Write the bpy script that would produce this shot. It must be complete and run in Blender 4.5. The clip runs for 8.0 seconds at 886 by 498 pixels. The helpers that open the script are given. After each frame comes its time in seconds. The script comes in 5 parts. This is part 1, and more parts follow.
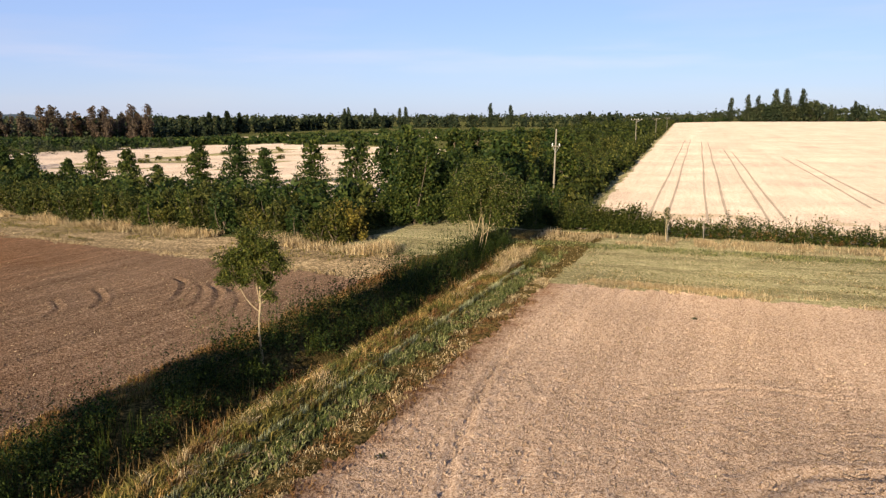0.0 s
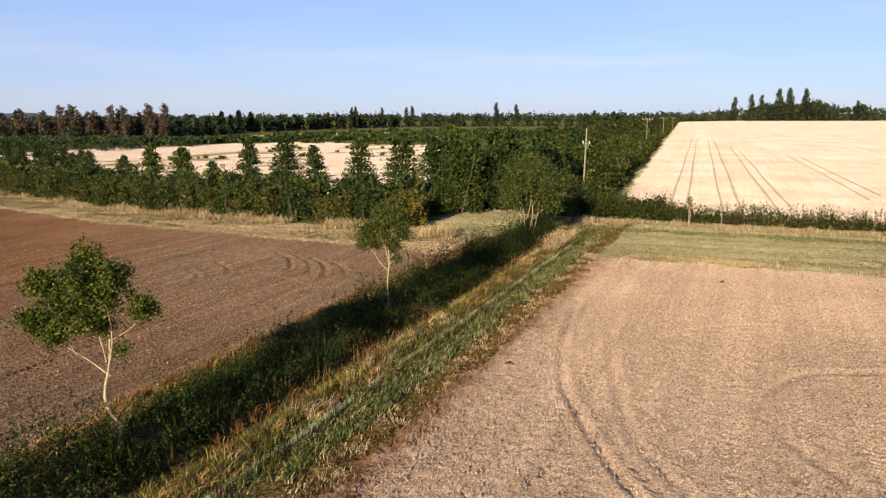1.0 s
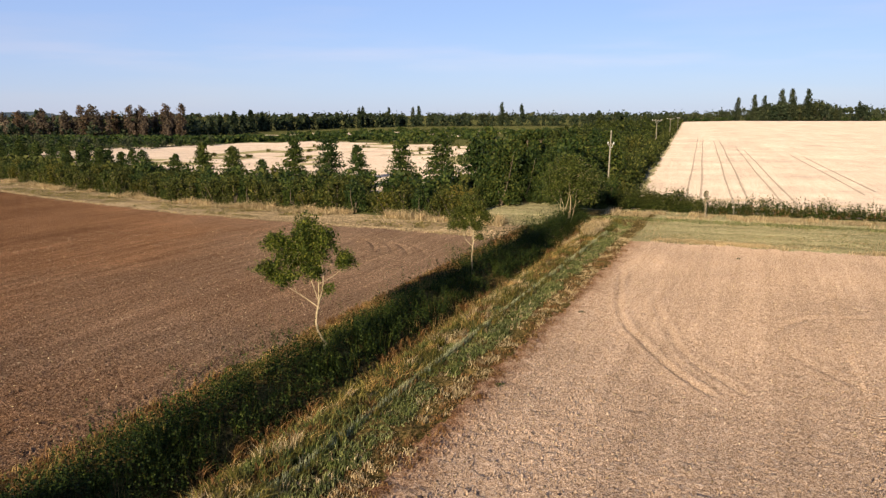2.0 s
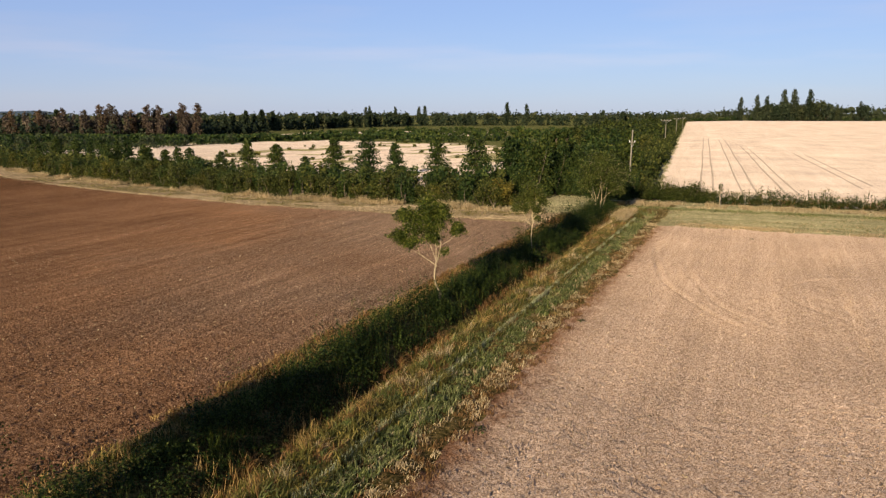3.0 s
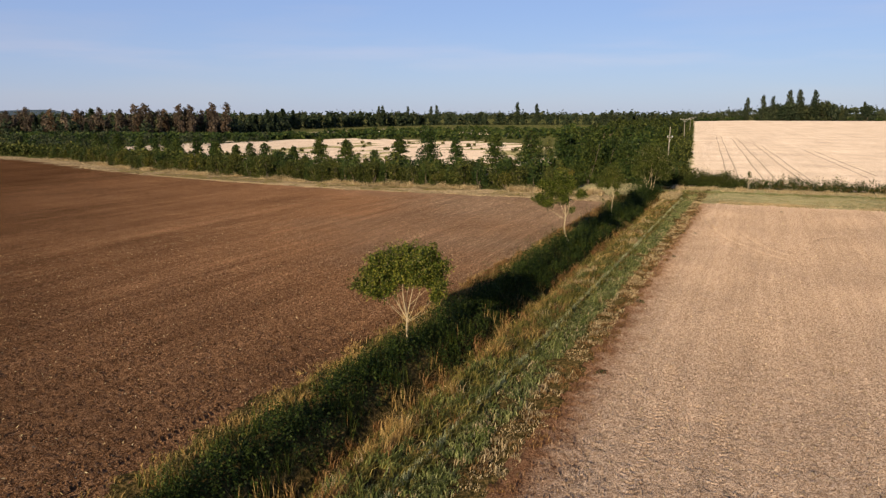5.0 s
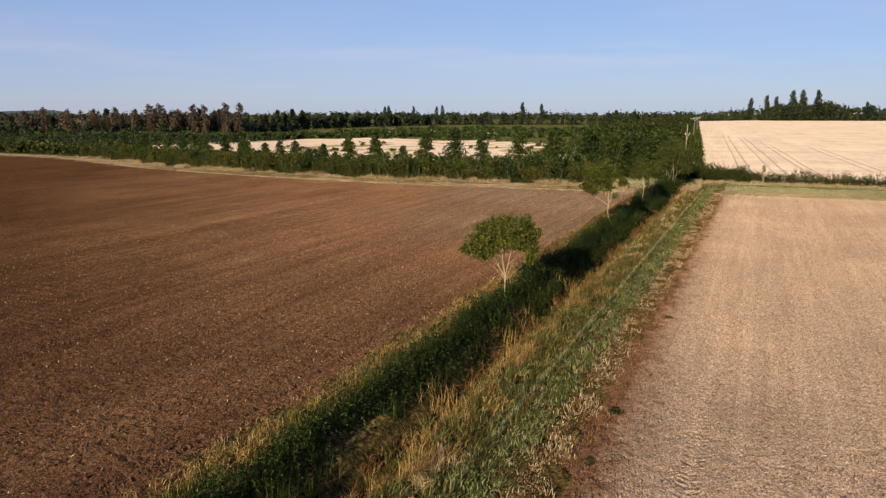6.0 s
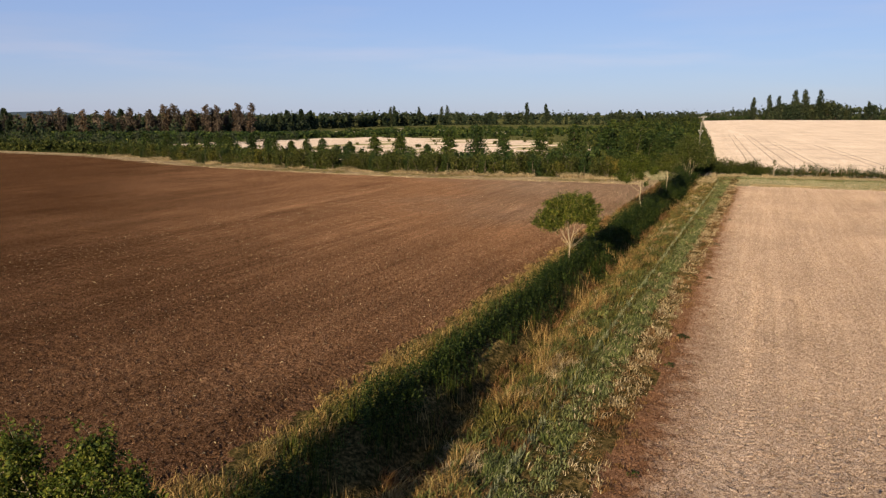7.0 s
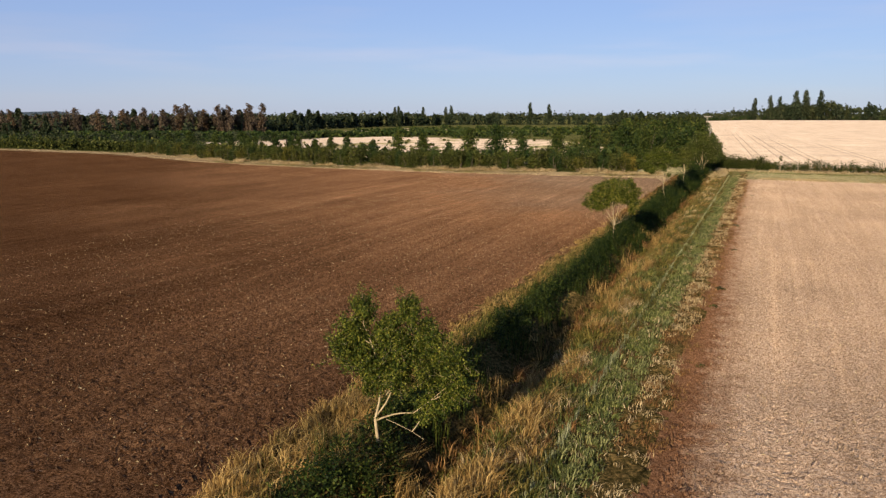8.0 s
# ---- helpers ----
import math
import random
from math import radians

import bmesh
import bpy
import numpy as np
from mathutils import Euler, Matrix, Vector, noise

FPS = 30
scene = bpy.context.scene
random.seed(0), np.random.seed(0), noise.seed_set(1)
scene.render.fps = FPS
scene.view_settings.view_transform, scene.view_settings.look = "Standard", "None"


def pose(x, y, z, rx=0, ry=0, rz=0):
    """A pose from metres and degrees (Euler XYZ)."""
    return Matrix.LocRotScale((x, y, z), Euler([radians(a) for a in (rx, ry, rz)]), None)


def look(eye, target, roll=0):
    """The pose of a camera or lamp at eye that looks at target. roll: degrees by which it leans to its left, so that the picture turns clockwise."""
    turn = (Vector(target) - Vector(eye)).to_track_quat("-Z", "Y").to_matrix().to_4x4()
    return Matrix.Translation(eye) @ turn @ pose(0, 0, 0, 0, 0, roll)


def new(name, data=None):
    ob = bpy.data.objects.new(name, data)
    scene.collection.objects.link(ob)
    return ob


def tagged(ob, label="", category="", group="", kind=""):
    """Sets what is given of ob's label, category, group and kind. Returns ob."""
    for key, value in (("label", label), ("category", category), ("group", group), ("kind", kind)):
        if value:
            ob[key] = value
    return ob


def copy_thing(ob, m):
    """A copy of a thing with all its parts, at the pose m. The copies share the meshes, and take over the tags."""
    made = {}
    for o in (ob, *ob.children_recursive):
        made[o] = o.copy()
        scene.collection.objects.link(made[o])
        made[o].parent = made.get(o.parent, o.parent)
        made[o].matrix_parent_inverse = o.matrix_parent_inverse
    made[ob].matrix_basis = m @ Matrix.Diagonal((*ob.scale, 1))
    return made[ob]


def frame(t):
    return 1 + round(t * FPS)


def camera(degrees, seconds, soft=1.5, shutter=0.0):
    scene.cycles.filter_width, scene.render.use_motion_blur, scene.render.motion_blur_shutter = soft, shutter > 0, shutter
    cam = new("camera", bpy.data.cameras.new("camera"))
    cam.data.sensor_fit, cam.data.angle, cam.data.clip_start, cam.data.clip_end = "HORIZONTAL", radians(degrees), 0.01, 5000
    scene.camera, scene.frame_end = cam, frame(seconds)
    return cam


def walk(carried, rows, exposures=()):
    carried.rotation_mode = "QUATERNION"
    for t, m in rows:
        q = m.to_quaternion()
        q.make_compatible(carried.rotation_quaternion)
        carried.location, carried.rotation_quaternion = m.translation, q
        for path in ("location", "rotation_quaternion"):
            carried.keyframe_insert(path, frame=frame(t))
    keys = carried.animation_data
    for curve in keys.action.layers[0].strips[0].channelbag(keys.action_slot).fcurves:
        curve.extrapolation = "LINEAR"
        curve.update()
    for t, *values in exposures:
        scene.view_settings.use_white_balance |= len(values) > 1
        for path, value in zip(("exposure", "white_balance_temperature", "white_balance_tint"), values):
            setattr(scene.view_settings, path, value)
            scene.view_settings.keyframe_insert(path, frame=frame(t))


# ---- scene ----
cam = camera(62.0, 8.0, 1.35)
METRES, EYE, TILT, LEAN, TURN = 72.0, 9.0, -10.2, 0.0, -0.3
ROWS = [
    (0.0, 0.0, 0.0, 0.0, -0.0, -0.04, 0.28),
    (0.5, -0.0275, -0.052, -0.0092, 0.09, -0.08, 0.26),
    (1.0, -0.0568, -0.1089, -0.0171, 0.15, -0.12, 0.23),
    (1.5, -0.086, -0.1692, -0.0243, 0.22, -0.15, 0.18),
    (3.0, -0.1781, -0.3535, -0.0518, 0.37, -0.22, 0.05),
    (3.5, -0.2098, -0.4116, -0.0628, 0.41, -0.23, -0.01),
    (4.0, -0.2405, -0.4673, -0.072, 0.47, -0.25, -0.06),
    (4.5, -0.271, -0.5197, -0.0819, 0.52, -0.26, -0.06),
    (6.0, -0.3639, -0.6601, -0.112, 0.66, -0.22, -0.06),
    (6.5, -0.3928, -0.7069, -0.1231, 0.71, -0.21, -0.0),
    (7.0, -0.4229, -0.7557, -0.134, 0.74, -0.19, 0.0),
    (7.5, -0.4535, -0.8071, -0.145, 0.77, -0.19, 0.01),
    (8.0, -0.4821, -0.8606, -0.1559, 0.73, -0.16, -0.01),
]
walk(cam, [(t, pose(0, 0, EYE, TILT, LEAN, TURN) @ pose(METRES * x, METRES * y, METRES * z, 90 + pitch, roll, yaw)) for t, x, y, z, yaw, pitch, roll in ROWS],
     exposures=[(0.0, 1.05), (1.5, 1.02), (3.0, 0.79), (4.5, 0.68), (6.5, 0.67), (8.0, 0.73)])

# ---- plan: u runs along the ditch, v across it to its east side ----
ANG = radians(23.1)
U = np.array([math.sin(ANG), math.cos(ANG)])
V = np.array([math.cos(ANG), -math.sin(ANG)])
ORIGIN = np.array([6.2, 39.0])
rng = np.random.default_rng(7)


def smooth(a, b, x):
    s = np.clip((np.asarray(x, float) - a) / (b - a), 0, 1)
    return s * s * (3 - 2 * s)


def field_end(v):
    """Where the west field ends, along u."""
    return np.interp(v, [-400, -222, -185, -165, -140, -113, -100, -77, -64, -49, -22, -11, -9], [57, 53, 50, 46, 37, 26, 20.5, 12.5, 8.5, 4, -0.5, -2.5, -3])


def belt_back(v):
    """Where the plantation belt behind the west field ends, along u."""
    return field_end(v) + 25


def wheat_edge(u):
    return -5.0 - 0.084 * (np.asarray(u, float) - 44)


def height(u, v):
    """The lie of the land: falls to the west, rises to the north-east, with the ditch in it."""
    u, v = np.asarray(u, float), np.asarray(v, float)
    z = -0.02 * np.clip(-v - 12, 0, 110)
    z = z + 0.0055 * np.clip(u - 25, 0, 700) * smooth(-120, -45, v)
    dip = np.exp(-(((v + 5.4) / 0.95) ** 2))
    return z - 0.95 * dip * (1 - smooth(4, 10, u))


def xyz(u, v, dz=0.0):
    u, v = np.asarray(u, float), np.asarray(v, float)
    p = ORIGIN + u[..., None] * U + v[..., None] * V
    return np.concatenate([p, (height(u, v) + dz)[..., None]], axis=-1)


def at(u, v, dz=0.0, turn=0.0, size=1.0):
    p = xyz(u, v, dz)
    return pose(p[0], p[1], p[2], 0, 0, turn) @ Matrix.Scale(size, 4)


def grain(x, y, cell, seed):
    """Smooth value noise, 0 to 1."""
    x, y = np.asarray(x, float) / cell, np.asarray(y, float) / cell
    i, j = np.floor(x).astype(np.int64), np.floor(y).astype(np.int64)
    fx, fy = x - i, y - j
    fx, fy = fx * fx * (3 - 2 * fx), fy * fy * (3 - 2 * fy)

    def h(a, b):
        n = (a * 374761393 + b * 668265263 + seed * 974711) & 0x7FFFFFFF
        n = ((n ^ (n >> 13)) * 1274126177) & 0x7FFFFFFF
        return ((n ^ (n >> 16)) & 0xFFFF) / 65535.0

    return (h(i, j) * (1 - fx) + h(i + 1, j) * fx) * (1 - fy) + (h(i, j + 1) * (1 - fx) + h(i + 1, j + 1) * fx) * fy


# ---- world and sun ----
SUN_WAY = Vector((0.3736, 0.8830, -0.2840))
world = bpy.data.worlds.new("sky")
scene.world = world
world.use_nodes = True
wt = world.node_tree
sky = wt.nodes.new("ShaderNodeTexSky")
sky.sky_type, sky.sun_disc = "NISHITA", False
sky.sun_elevation, sky.sun_rotation = radians(16.5), radians(203)
sky.air_density, sky.dust_density, sky.ozone_density = 1.0, 0.25, 3.0
haze = wt.nodes.new("ShaderNodeMix")
haze.data_type, haze.blend_type = "RGBA", "MIX"
haze.inputs[0].default_value = 0.6
up = wt.nodes.new("ShaderNodeTexCoord")
rise = wt.nodes.new("ShaderNodeSeparateXYZ")
wt.links.new(up.outputs["Generated"], rise.inputs[0])
fade = wt.nodes.new("ShaderNodeMix")
fade.data_type, fade.blend_type = "RGBA", "MIX"
fade.inputs[6].default_value, fade.inputs[7].default_value = (3.5, 4.2, 6.9, 1), (0.8, 1.8, 3.5, 1)
curve = wt.nodes.new("ShaderNodeMath")
curve.operation, curve.use_clamp = "POWER", True
curve.inputs[1].default_value = 1.6
wt.links.new(rise.outputs[2], curve.inputs[0])
wt.links.new(curve.outputs[0], fade.inputs[0])
flat = wt.nodes.new("ShaderNodeMapping")
flat.inputs["Scale"].default_value = (1.6, 1.6, 14.0)
wt.links.new(up.outputs["Generated"], flat.inputs[0])
wisp = wt.nodes.new("ShaderNodeTexNoise")
wisp.inputs["Scale"].default_value, wisp.inputs["Detail"].default_value = 1.7, 4.0
wt.links.new(flat.outputs[0], wisp.inputs["Vector"])
thin = wt.nodes.new("ShaderNodeMapRange")
thin.inputs["From Min"].default_value, thin.inputs["From Max"].default_value = 0.48, 0.75
thin.inputs["To Max"].default_value = 0.8
wt.links.new(wisp.outputs["Fac"], thin.inputs["Value"])
cloud = wt.nodes.new("ShaderNodeMix")
cloud.data_type, cloud.blend_type = "RGBA", "MIX"
cloud.inputs[7].default_value = (4.5, 4.5, 6.3, 1)
wt.links.new(thin.outputs[0], cloud.inputs[0])
wt.links.new(fade.outputs[2], cloud.inputs[6])
low = wt.nodes.new("ShaderNodeMapRange")
low.interpolation_type = "SMOOTHSTEP"
low.inputs["From Min"].default_value, low.inputs["From Max"].default_value = 0.0, 0.14
low.inputs["To Min"].default_value, low.inputs["To Max"].default_value = 0.6, 0.0
wt.links.new(rise.outputs[2], low.inputs["Value"])
murk = wt.nodes.new("ShaderNodeMix")
murk.data_type, murk.blend_type = "RGBA", "MIX"
murk.inputs[7].default_value = (4.8, 4.7, 6.5, 1)
wt.links.new(low.outputs[0], murk.inputs[0])
wt.links.new(cloud.outputs[2], murk.inputs[6])
above = wt.nodes.new("ShaderNodeMapRange")
above.interpolation_type = "SMOOTHSTEP"
above.inputs["From Min"].default_value, above.inputs["From Max"].default_value = 0.045, 0.07
below = wt.nodes.new("ShaderNodeMapRange")
below.interpolation_type = "SMOOTHSTEP"
below.inputs["From Min"].default_value, below.inputs["From Max"].default_value = 0.075, 0.11
below.inputs["To Min"].default_value, below.inputs["To Max"].default_value = 1.0, 0.0
wt.links.new(rise.outputs[2], above.inputs["Value"])
wt.links.new(rise.outputs[2], below.inputs["Value"])
shreds = wt.nodes.new("ShaderNodeTexNoise")
shreds.inputs["Scale"].default_value, shreds.inputs["Detail"].default_value = 2.6, 5.0
wt.links.new(flat.outputs[0], shreds.inputs["Vector"])
wisps = wt.nodes.new("ShaderNodeMapRange")
wisps.inputs["From Min"].default_value, wisps.inputs["From Max"].default_value = 0.44, 0.66
wisps.inputs["To Max"].default_value = 0.6
wt.links.new(shreds.outputs["Fac"], wisps.inputs["Value"])
slab = wt.nodes.new("ShaderNodeMath")
slab.operation = "MULTIPLY"
wt.links.new(above.outputs[0], slab.inputs[0])
wt.links.new(below.outputs[0], slab.inputs[1])
streaked = wt.nodes.new("ShaderNodeMath")
streaked.operation = "MULTIPLY"
wt.links.new(slab.outputs[0], streaked.inputs[0])
wt.links.new(wisps.outputs[0], streaked.inputs[1])
streak = wt.nodes.new("ShaderNodeMix")
streak.data_type, streak.blend_type = "RGBA", "MIX"
streak.inputs[7].default_value = (5.6, 5.0, 6.5, 1)
wt.links.new(streaked.outputs[0], streak.inputs[0])
wt.links.new(murk.outputs[2], streak.inputs[6])
wt.links.new(streak.outputs[2], haze.inputs[7])
tint = wt.nodes.new("ShaderNodeMix")
tint.data_type, tint.blend_type = "RGBA", "MULTIPLY"
tint.inputs[0].default_value, tint.inputs[7].default_value = 1.0, (0.66, 0.84, 1.1, 1)
wt.links.new(sky.outputs[0], tint.inputs[6])
wt.links.new(tint.outputs[2], haze.inputs[6])
wt.links.new(haze.outputs[2], wt.nodes["Background"].inputs[0])
wt.nodes["Background"].inputs[1].default_value = 0.07
lamp = bpy.data.lights.new("sun", "SUN")
lamp.energy, lamp.angle, lamp.color = 5.0, radians(0.5), (1.0, 0.835, 0.60)
new("sun", lamp).matrix_world = look((0, 0, 80), Vector((0, 0, 80)) + SUN_WAY)


# ---- materials ----
def nodes_of(name):
    m = bpy.data.materials.new(name)
    m.use_nodes = True
    nt = m.node_tree
    nt.nodes.clear()
    return m, nt, nt.nodes.new("ShaderNodeOutputMaterial")


def noise_node(nt, coord, scale, detail=4.0, rough=0.6):
    n = nt.nodes.new("ShaderNodeTexNoise")
    n.inputs["Scale"].default_value, n.inputs["Detail"].default_value, n.inputs["Roughness"].default_value = scale, detail, rough
    nt.links.new(coord, n.inputs["Vector"])
    return n.outputs["Fac"]


def ramp_node(nt, fac, stops):
    r = nt.nodes.new("ShaderNodeValToRGB")
    els = r.color_ramp.elements
    while len(els) < len(stops):
        els.new(0.5)
    for e, (p, c) in zip(els, stops):
        e.position, e.color = p, (*c, 1)
    nt.links.new(fac, r.inputs[0])
    return r.outputs[0]


def mix_node(nt, fac, a, b, mode="MIX"):
    m = nt.nodes.new("ShaderNodeMix")
    m.data_type, m.blend_type = "RGBA", mode
    for sock, val in ((m.inputs[0], fac), (m.inputs[6], a), (m.inputs[7], b)):
        if isinstance(val, (int, float)):
            sock.default_value = val
        elif isinstance(val, tuple):
            sock.default_value = (*val, 1)
        else:
            nt.links.new(val, sock)
    return m.outputs[2]


def bump_node(nt, h, strength, distance):
    b = nt.nodes.new("ShaderNodeBump")
    b.inputs["Strength"].default_value, b.inputs["Distance"].default_value = strength, distance
    nt.links.new(h, b.inputs["Height"])
    return b.outputs[0]


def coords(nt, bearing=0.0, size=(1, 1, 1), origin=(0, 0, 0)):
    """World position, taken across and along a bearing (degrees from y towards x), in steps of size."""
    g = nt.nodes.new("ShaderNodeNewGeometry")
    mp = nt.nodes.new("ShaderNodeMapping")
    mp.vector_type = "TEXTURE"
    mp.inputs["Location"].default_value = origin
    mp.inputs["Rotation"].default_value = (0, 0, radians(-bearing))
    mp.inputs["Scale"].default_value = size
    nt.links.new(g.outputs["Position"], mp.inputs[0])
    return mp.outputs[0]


def earth(name, dark, mid, light, clod=9.0, lines=None, bump=0.9, streak=0.35, fleck=None, margin=None, backscatter=None):
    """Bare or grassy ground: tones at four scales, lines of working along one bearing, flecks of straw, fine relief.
    margin: a colour for the damp strip beside the bank. backscatter: tones that put the soil's brightening with the sun
    behind into the colour, from the south-west to the north-east."""
    m, nt, out = nodes_of(name)
    pos = coords(nt)
    fine, wide = noise_node(nt, pos, clod, 6, 0.7), noise_node(nt, pos, 0.09, 4, 0.6)
    crumb = noise_node(nt, pos, clod * 2.0, 3, 0.7)
    both = nt.nodes.new("ShaderNodeMath")
    both.operation = "MULTIPLY_ADD"
    both.inputs[1].default_value = 0.55
    nt.links.new(crumb, both.inputs[0])
    half = nt.nodes.new("ShaderNodeMath")
    half.operation = "MULTIPLY"
    half.inputs[1].default_value = 0.45
    nt.links.new(fine, half.inputs[0])
    nt.links.new(half.outputs[0], both.inputs[2])
    grit = both.outputs[0]
    if fleck:
        stir = nt.nodes.new("ShaderNodeVectorMath")
        stir.operation = "MULTIPLY_ADD"
        stir.inputs[1].default_value = (0.12, 0.12, 0.12)
        warp = nt.nodes.new("ShaderNodeTexNoise")
        warp.inputs["Scale"].default_value = clod
        nt.links.new(pos, warp.inputs["Vector"])
        nt.links.new(warp.outputs["Color"], stir.inputs[0])
        nt.links.new(pos, stir.inputs[2])
        lump = nt.nodes.new("ShaderNodeTexVoronoi")
        lump.inputs["Scale"].default_value = clod * 0.95
        nt.links.new(stir.outputs[0], lump.inputs["Vector"])
        crack = nt.nodes.new("ShaderNodeMath")
        crack.operation = "MULTIPLY_ADD"
        crack.inputs[1].default_value = -0.13
        nt.links.new(lump.outputs["Distance"], crack.inputs[0])
        lifted = nt.nodes.new("ShaderNodeMath")
        lifted.operation = "ADD"
        lifted.inputs[1].default_value = 0.062
        nt.links.new(grit, lifted.inputs[0])
        nt.links.new(lifted.outputs[0], crack.inputs[2])
        grit = crack.outputs[0]
    col = ramp_node(nt, grit, [(0.37, dark), (0.5, mid), (0.63, light)])
    tone = ramp_node(nt, wide, [(0.3, (0.78, 0.77, 0.76)), (0.7, (1.12, 1.1, 1.06))])
    col = mix_node(nt, 1.0, col, tone, "MULTIPLY")
    if lines is not None:
        for width, length in ((0.32, 9), (0.8, 34), (2.6, 160)):
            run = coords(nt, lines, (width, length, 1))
            band = ramp_node(nt, noise_node(nt, run, 1.0, 3, 0.65), [(0.36, (0.66, 0.64, 0.62)), (0.62, (1.16, 1.16, 1.16))])
            col = mix_node(nt, streak, col, mix_node(nt, 1.0, col, band, "MULTIPLY"))
    if fleck:
        spot = ramp_node(nt, noise_node(nt, pos, 22.0, 2, 0.5), [(0.66, (0, 0, 0)), (0.72, (1, 1, 1))])
        col = mix_node(nt, spot, col, fleck)
    if margin:
        sep = nt.nodes.new("ShaderNodeSeparateXYZ")
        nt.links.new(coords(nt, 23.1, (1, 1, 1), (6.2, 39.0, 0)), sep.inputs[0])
        ragged = nt.nodes.new("ShaderNodeMath")
        ragged.operation = "MULTIPLY_ADD"
        ragged.inputs[1].default_value = 4.0
        nt.links.new(noise_node(nt, pos, 1.3, 6, 0.75), ragged.inputs[0])
        nearer = nt.nodes.new("ShaderNodeMapRange")
        nearer.inputs["From Min"].default_value, nearer.inputs["From Max"].default_value = -82.0, -28.0
        nearer.inputs["To Max"].default_value = 1.0
        nt.links.new(sep.outputs[1], nearer.inputs["Value"])
        across = nt.nodes.new("ShaderNodeMath")
        nt.links.new(sep.outputs[0], across.inputs[0])
        nt.links.new(nearer.outputs[0], across.inputs[1])
        nt.links.new(across.outputs[0], ragged.inputs[2])
        part_of = nt.nodes.new("ShaderNodeMapRange")
        part_of.inputs["From Min"].default_value, part_of.inputs["From Max"].default_value = 2.4, 4.0
        part_of.inputs["To Min"].default_value, part_of.inputs["To Max"].default_value = 1.0, 0.0
        nt.links.new(ragged.outputs[0], part_of.inputs["Value"])
        col = mix_node(nt, part_of.outputs[0], col, mix_node(nt, 1.0, col, margin, "MULTIPLY"))
    # sun-behind brightening of rough soil, put into its colour as a gradient
    if backscatter:
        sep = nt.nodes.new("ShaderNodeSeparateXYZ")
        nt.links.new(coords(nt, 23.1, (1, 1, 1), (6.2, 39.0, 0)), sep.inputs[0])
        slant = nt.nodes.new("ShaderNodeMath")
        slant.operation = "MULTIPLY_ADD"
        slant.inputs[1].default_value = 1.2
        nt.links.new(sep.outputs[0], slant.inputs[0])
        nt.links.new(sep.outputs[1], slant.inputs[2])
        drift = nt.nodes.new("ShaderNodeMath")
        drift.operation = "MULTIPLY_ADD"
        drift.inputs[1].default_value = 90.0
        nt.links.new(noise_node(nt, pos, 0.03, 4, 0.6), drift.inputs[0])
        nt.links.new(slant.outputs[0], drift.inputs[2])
        lit_tone = backscatter[0]
        for (low, high), tone in zip(((-85.0, -18.0), (-18.0, 8.0)), backscatter[1:]):
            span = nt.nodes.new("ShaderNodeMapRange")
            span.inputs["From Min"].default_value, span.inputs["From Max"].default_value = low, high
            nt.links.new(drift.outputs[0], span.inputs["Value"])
            lit_tone = mix_node(nt, span.outputs[0], lit_tone, tone)
        col = mix_node(nt, 1.0, col, lit_tone, "MULTIPLY")
    d = nt.nodes.new("ShaderNodeBsdfDiffuse")
    d.inputs["Roughness"].default_value = 1.0
    nt.links.new(col, d.inputs["Color"])
    nt.links.new(bump_node(nt, grit, bump, 0.09), d.inputs["Normal"])
    nt.links.new(d.outputs[0], out.inputs[0])
    return m


def leafy(name, shade, mid, light, turned=None, through_light=0.25, patch=0.6, deep=0.66, plants=True):
    """Leaves and blades: tone by leaf, by plant and by patch, some light passing through."""
    m, nt, out = nodes_of(name)
    g = nt.nodes.new("ShaderNodeNewGeometry")
    info = nt.nodes.new("ShaderNodeObjectInfo")
    col = ramp_node(nt, g.outputs["Random Per Island"], [(0.0, shade), (0.55, mid), (1.0, light)])
    wide = noise_node(nt, coords(nt), patch, 3, 0.6)
    col = mix_node(nt, 1.0, col, ramp_node(nt, wide, [(0.3, (deep, deep * 1.05, deep)), (0.7, (1.25, 1.2, 1.1))]), "MULTIPLY")
    ends = ((0.72, 0.8, 0.75), (1.25, 1.1, 0.85)) if plants else ((0.94, 0.94, 0.95), (1.06, 1.05, 1.03))
    plant = ramp_node(nt, info.outputs["Random"], [(0.0, ends[0]), (0.5, (1, 1, 1)), (1.0, ends[1])])
    col = mix_node(nt, 1.0, col, plant, "MULTIPLY")
    if turned:
        odd = ramp_node(nt, noise_node(nt, coords(nt), 0.9, 2, 0.5), [(0.55, (0, 0, 0)), (0.72, (1, 1, 1))])
        col = mix_node(nt, odd, col, turned)
    p = nt.nodes.new("ShaderNodeBsdfPrincipled")
    p.inputs["Roughness"].default_value = 0.6
    p.inputs["Specular IOR Level"].default_value = 0.12
    t = nt.nodes.new("ShaderNodeBsdfTranslucent")
    nt.links.new(col, p.inputs["Base Color"])
    nt.links.new(col, t.inputs[0])
    s = nt.nodes.new("ShaderNodeMixShader")
    s.inputs[0].default_value = through_light
    nt.links.new(p.outputs[0], s.inputs[1])
    nt.links.new(t.outputs[0], s.inputs[2])
    nt.links.new(s.outputs[0], out.inputs[0])
    return m


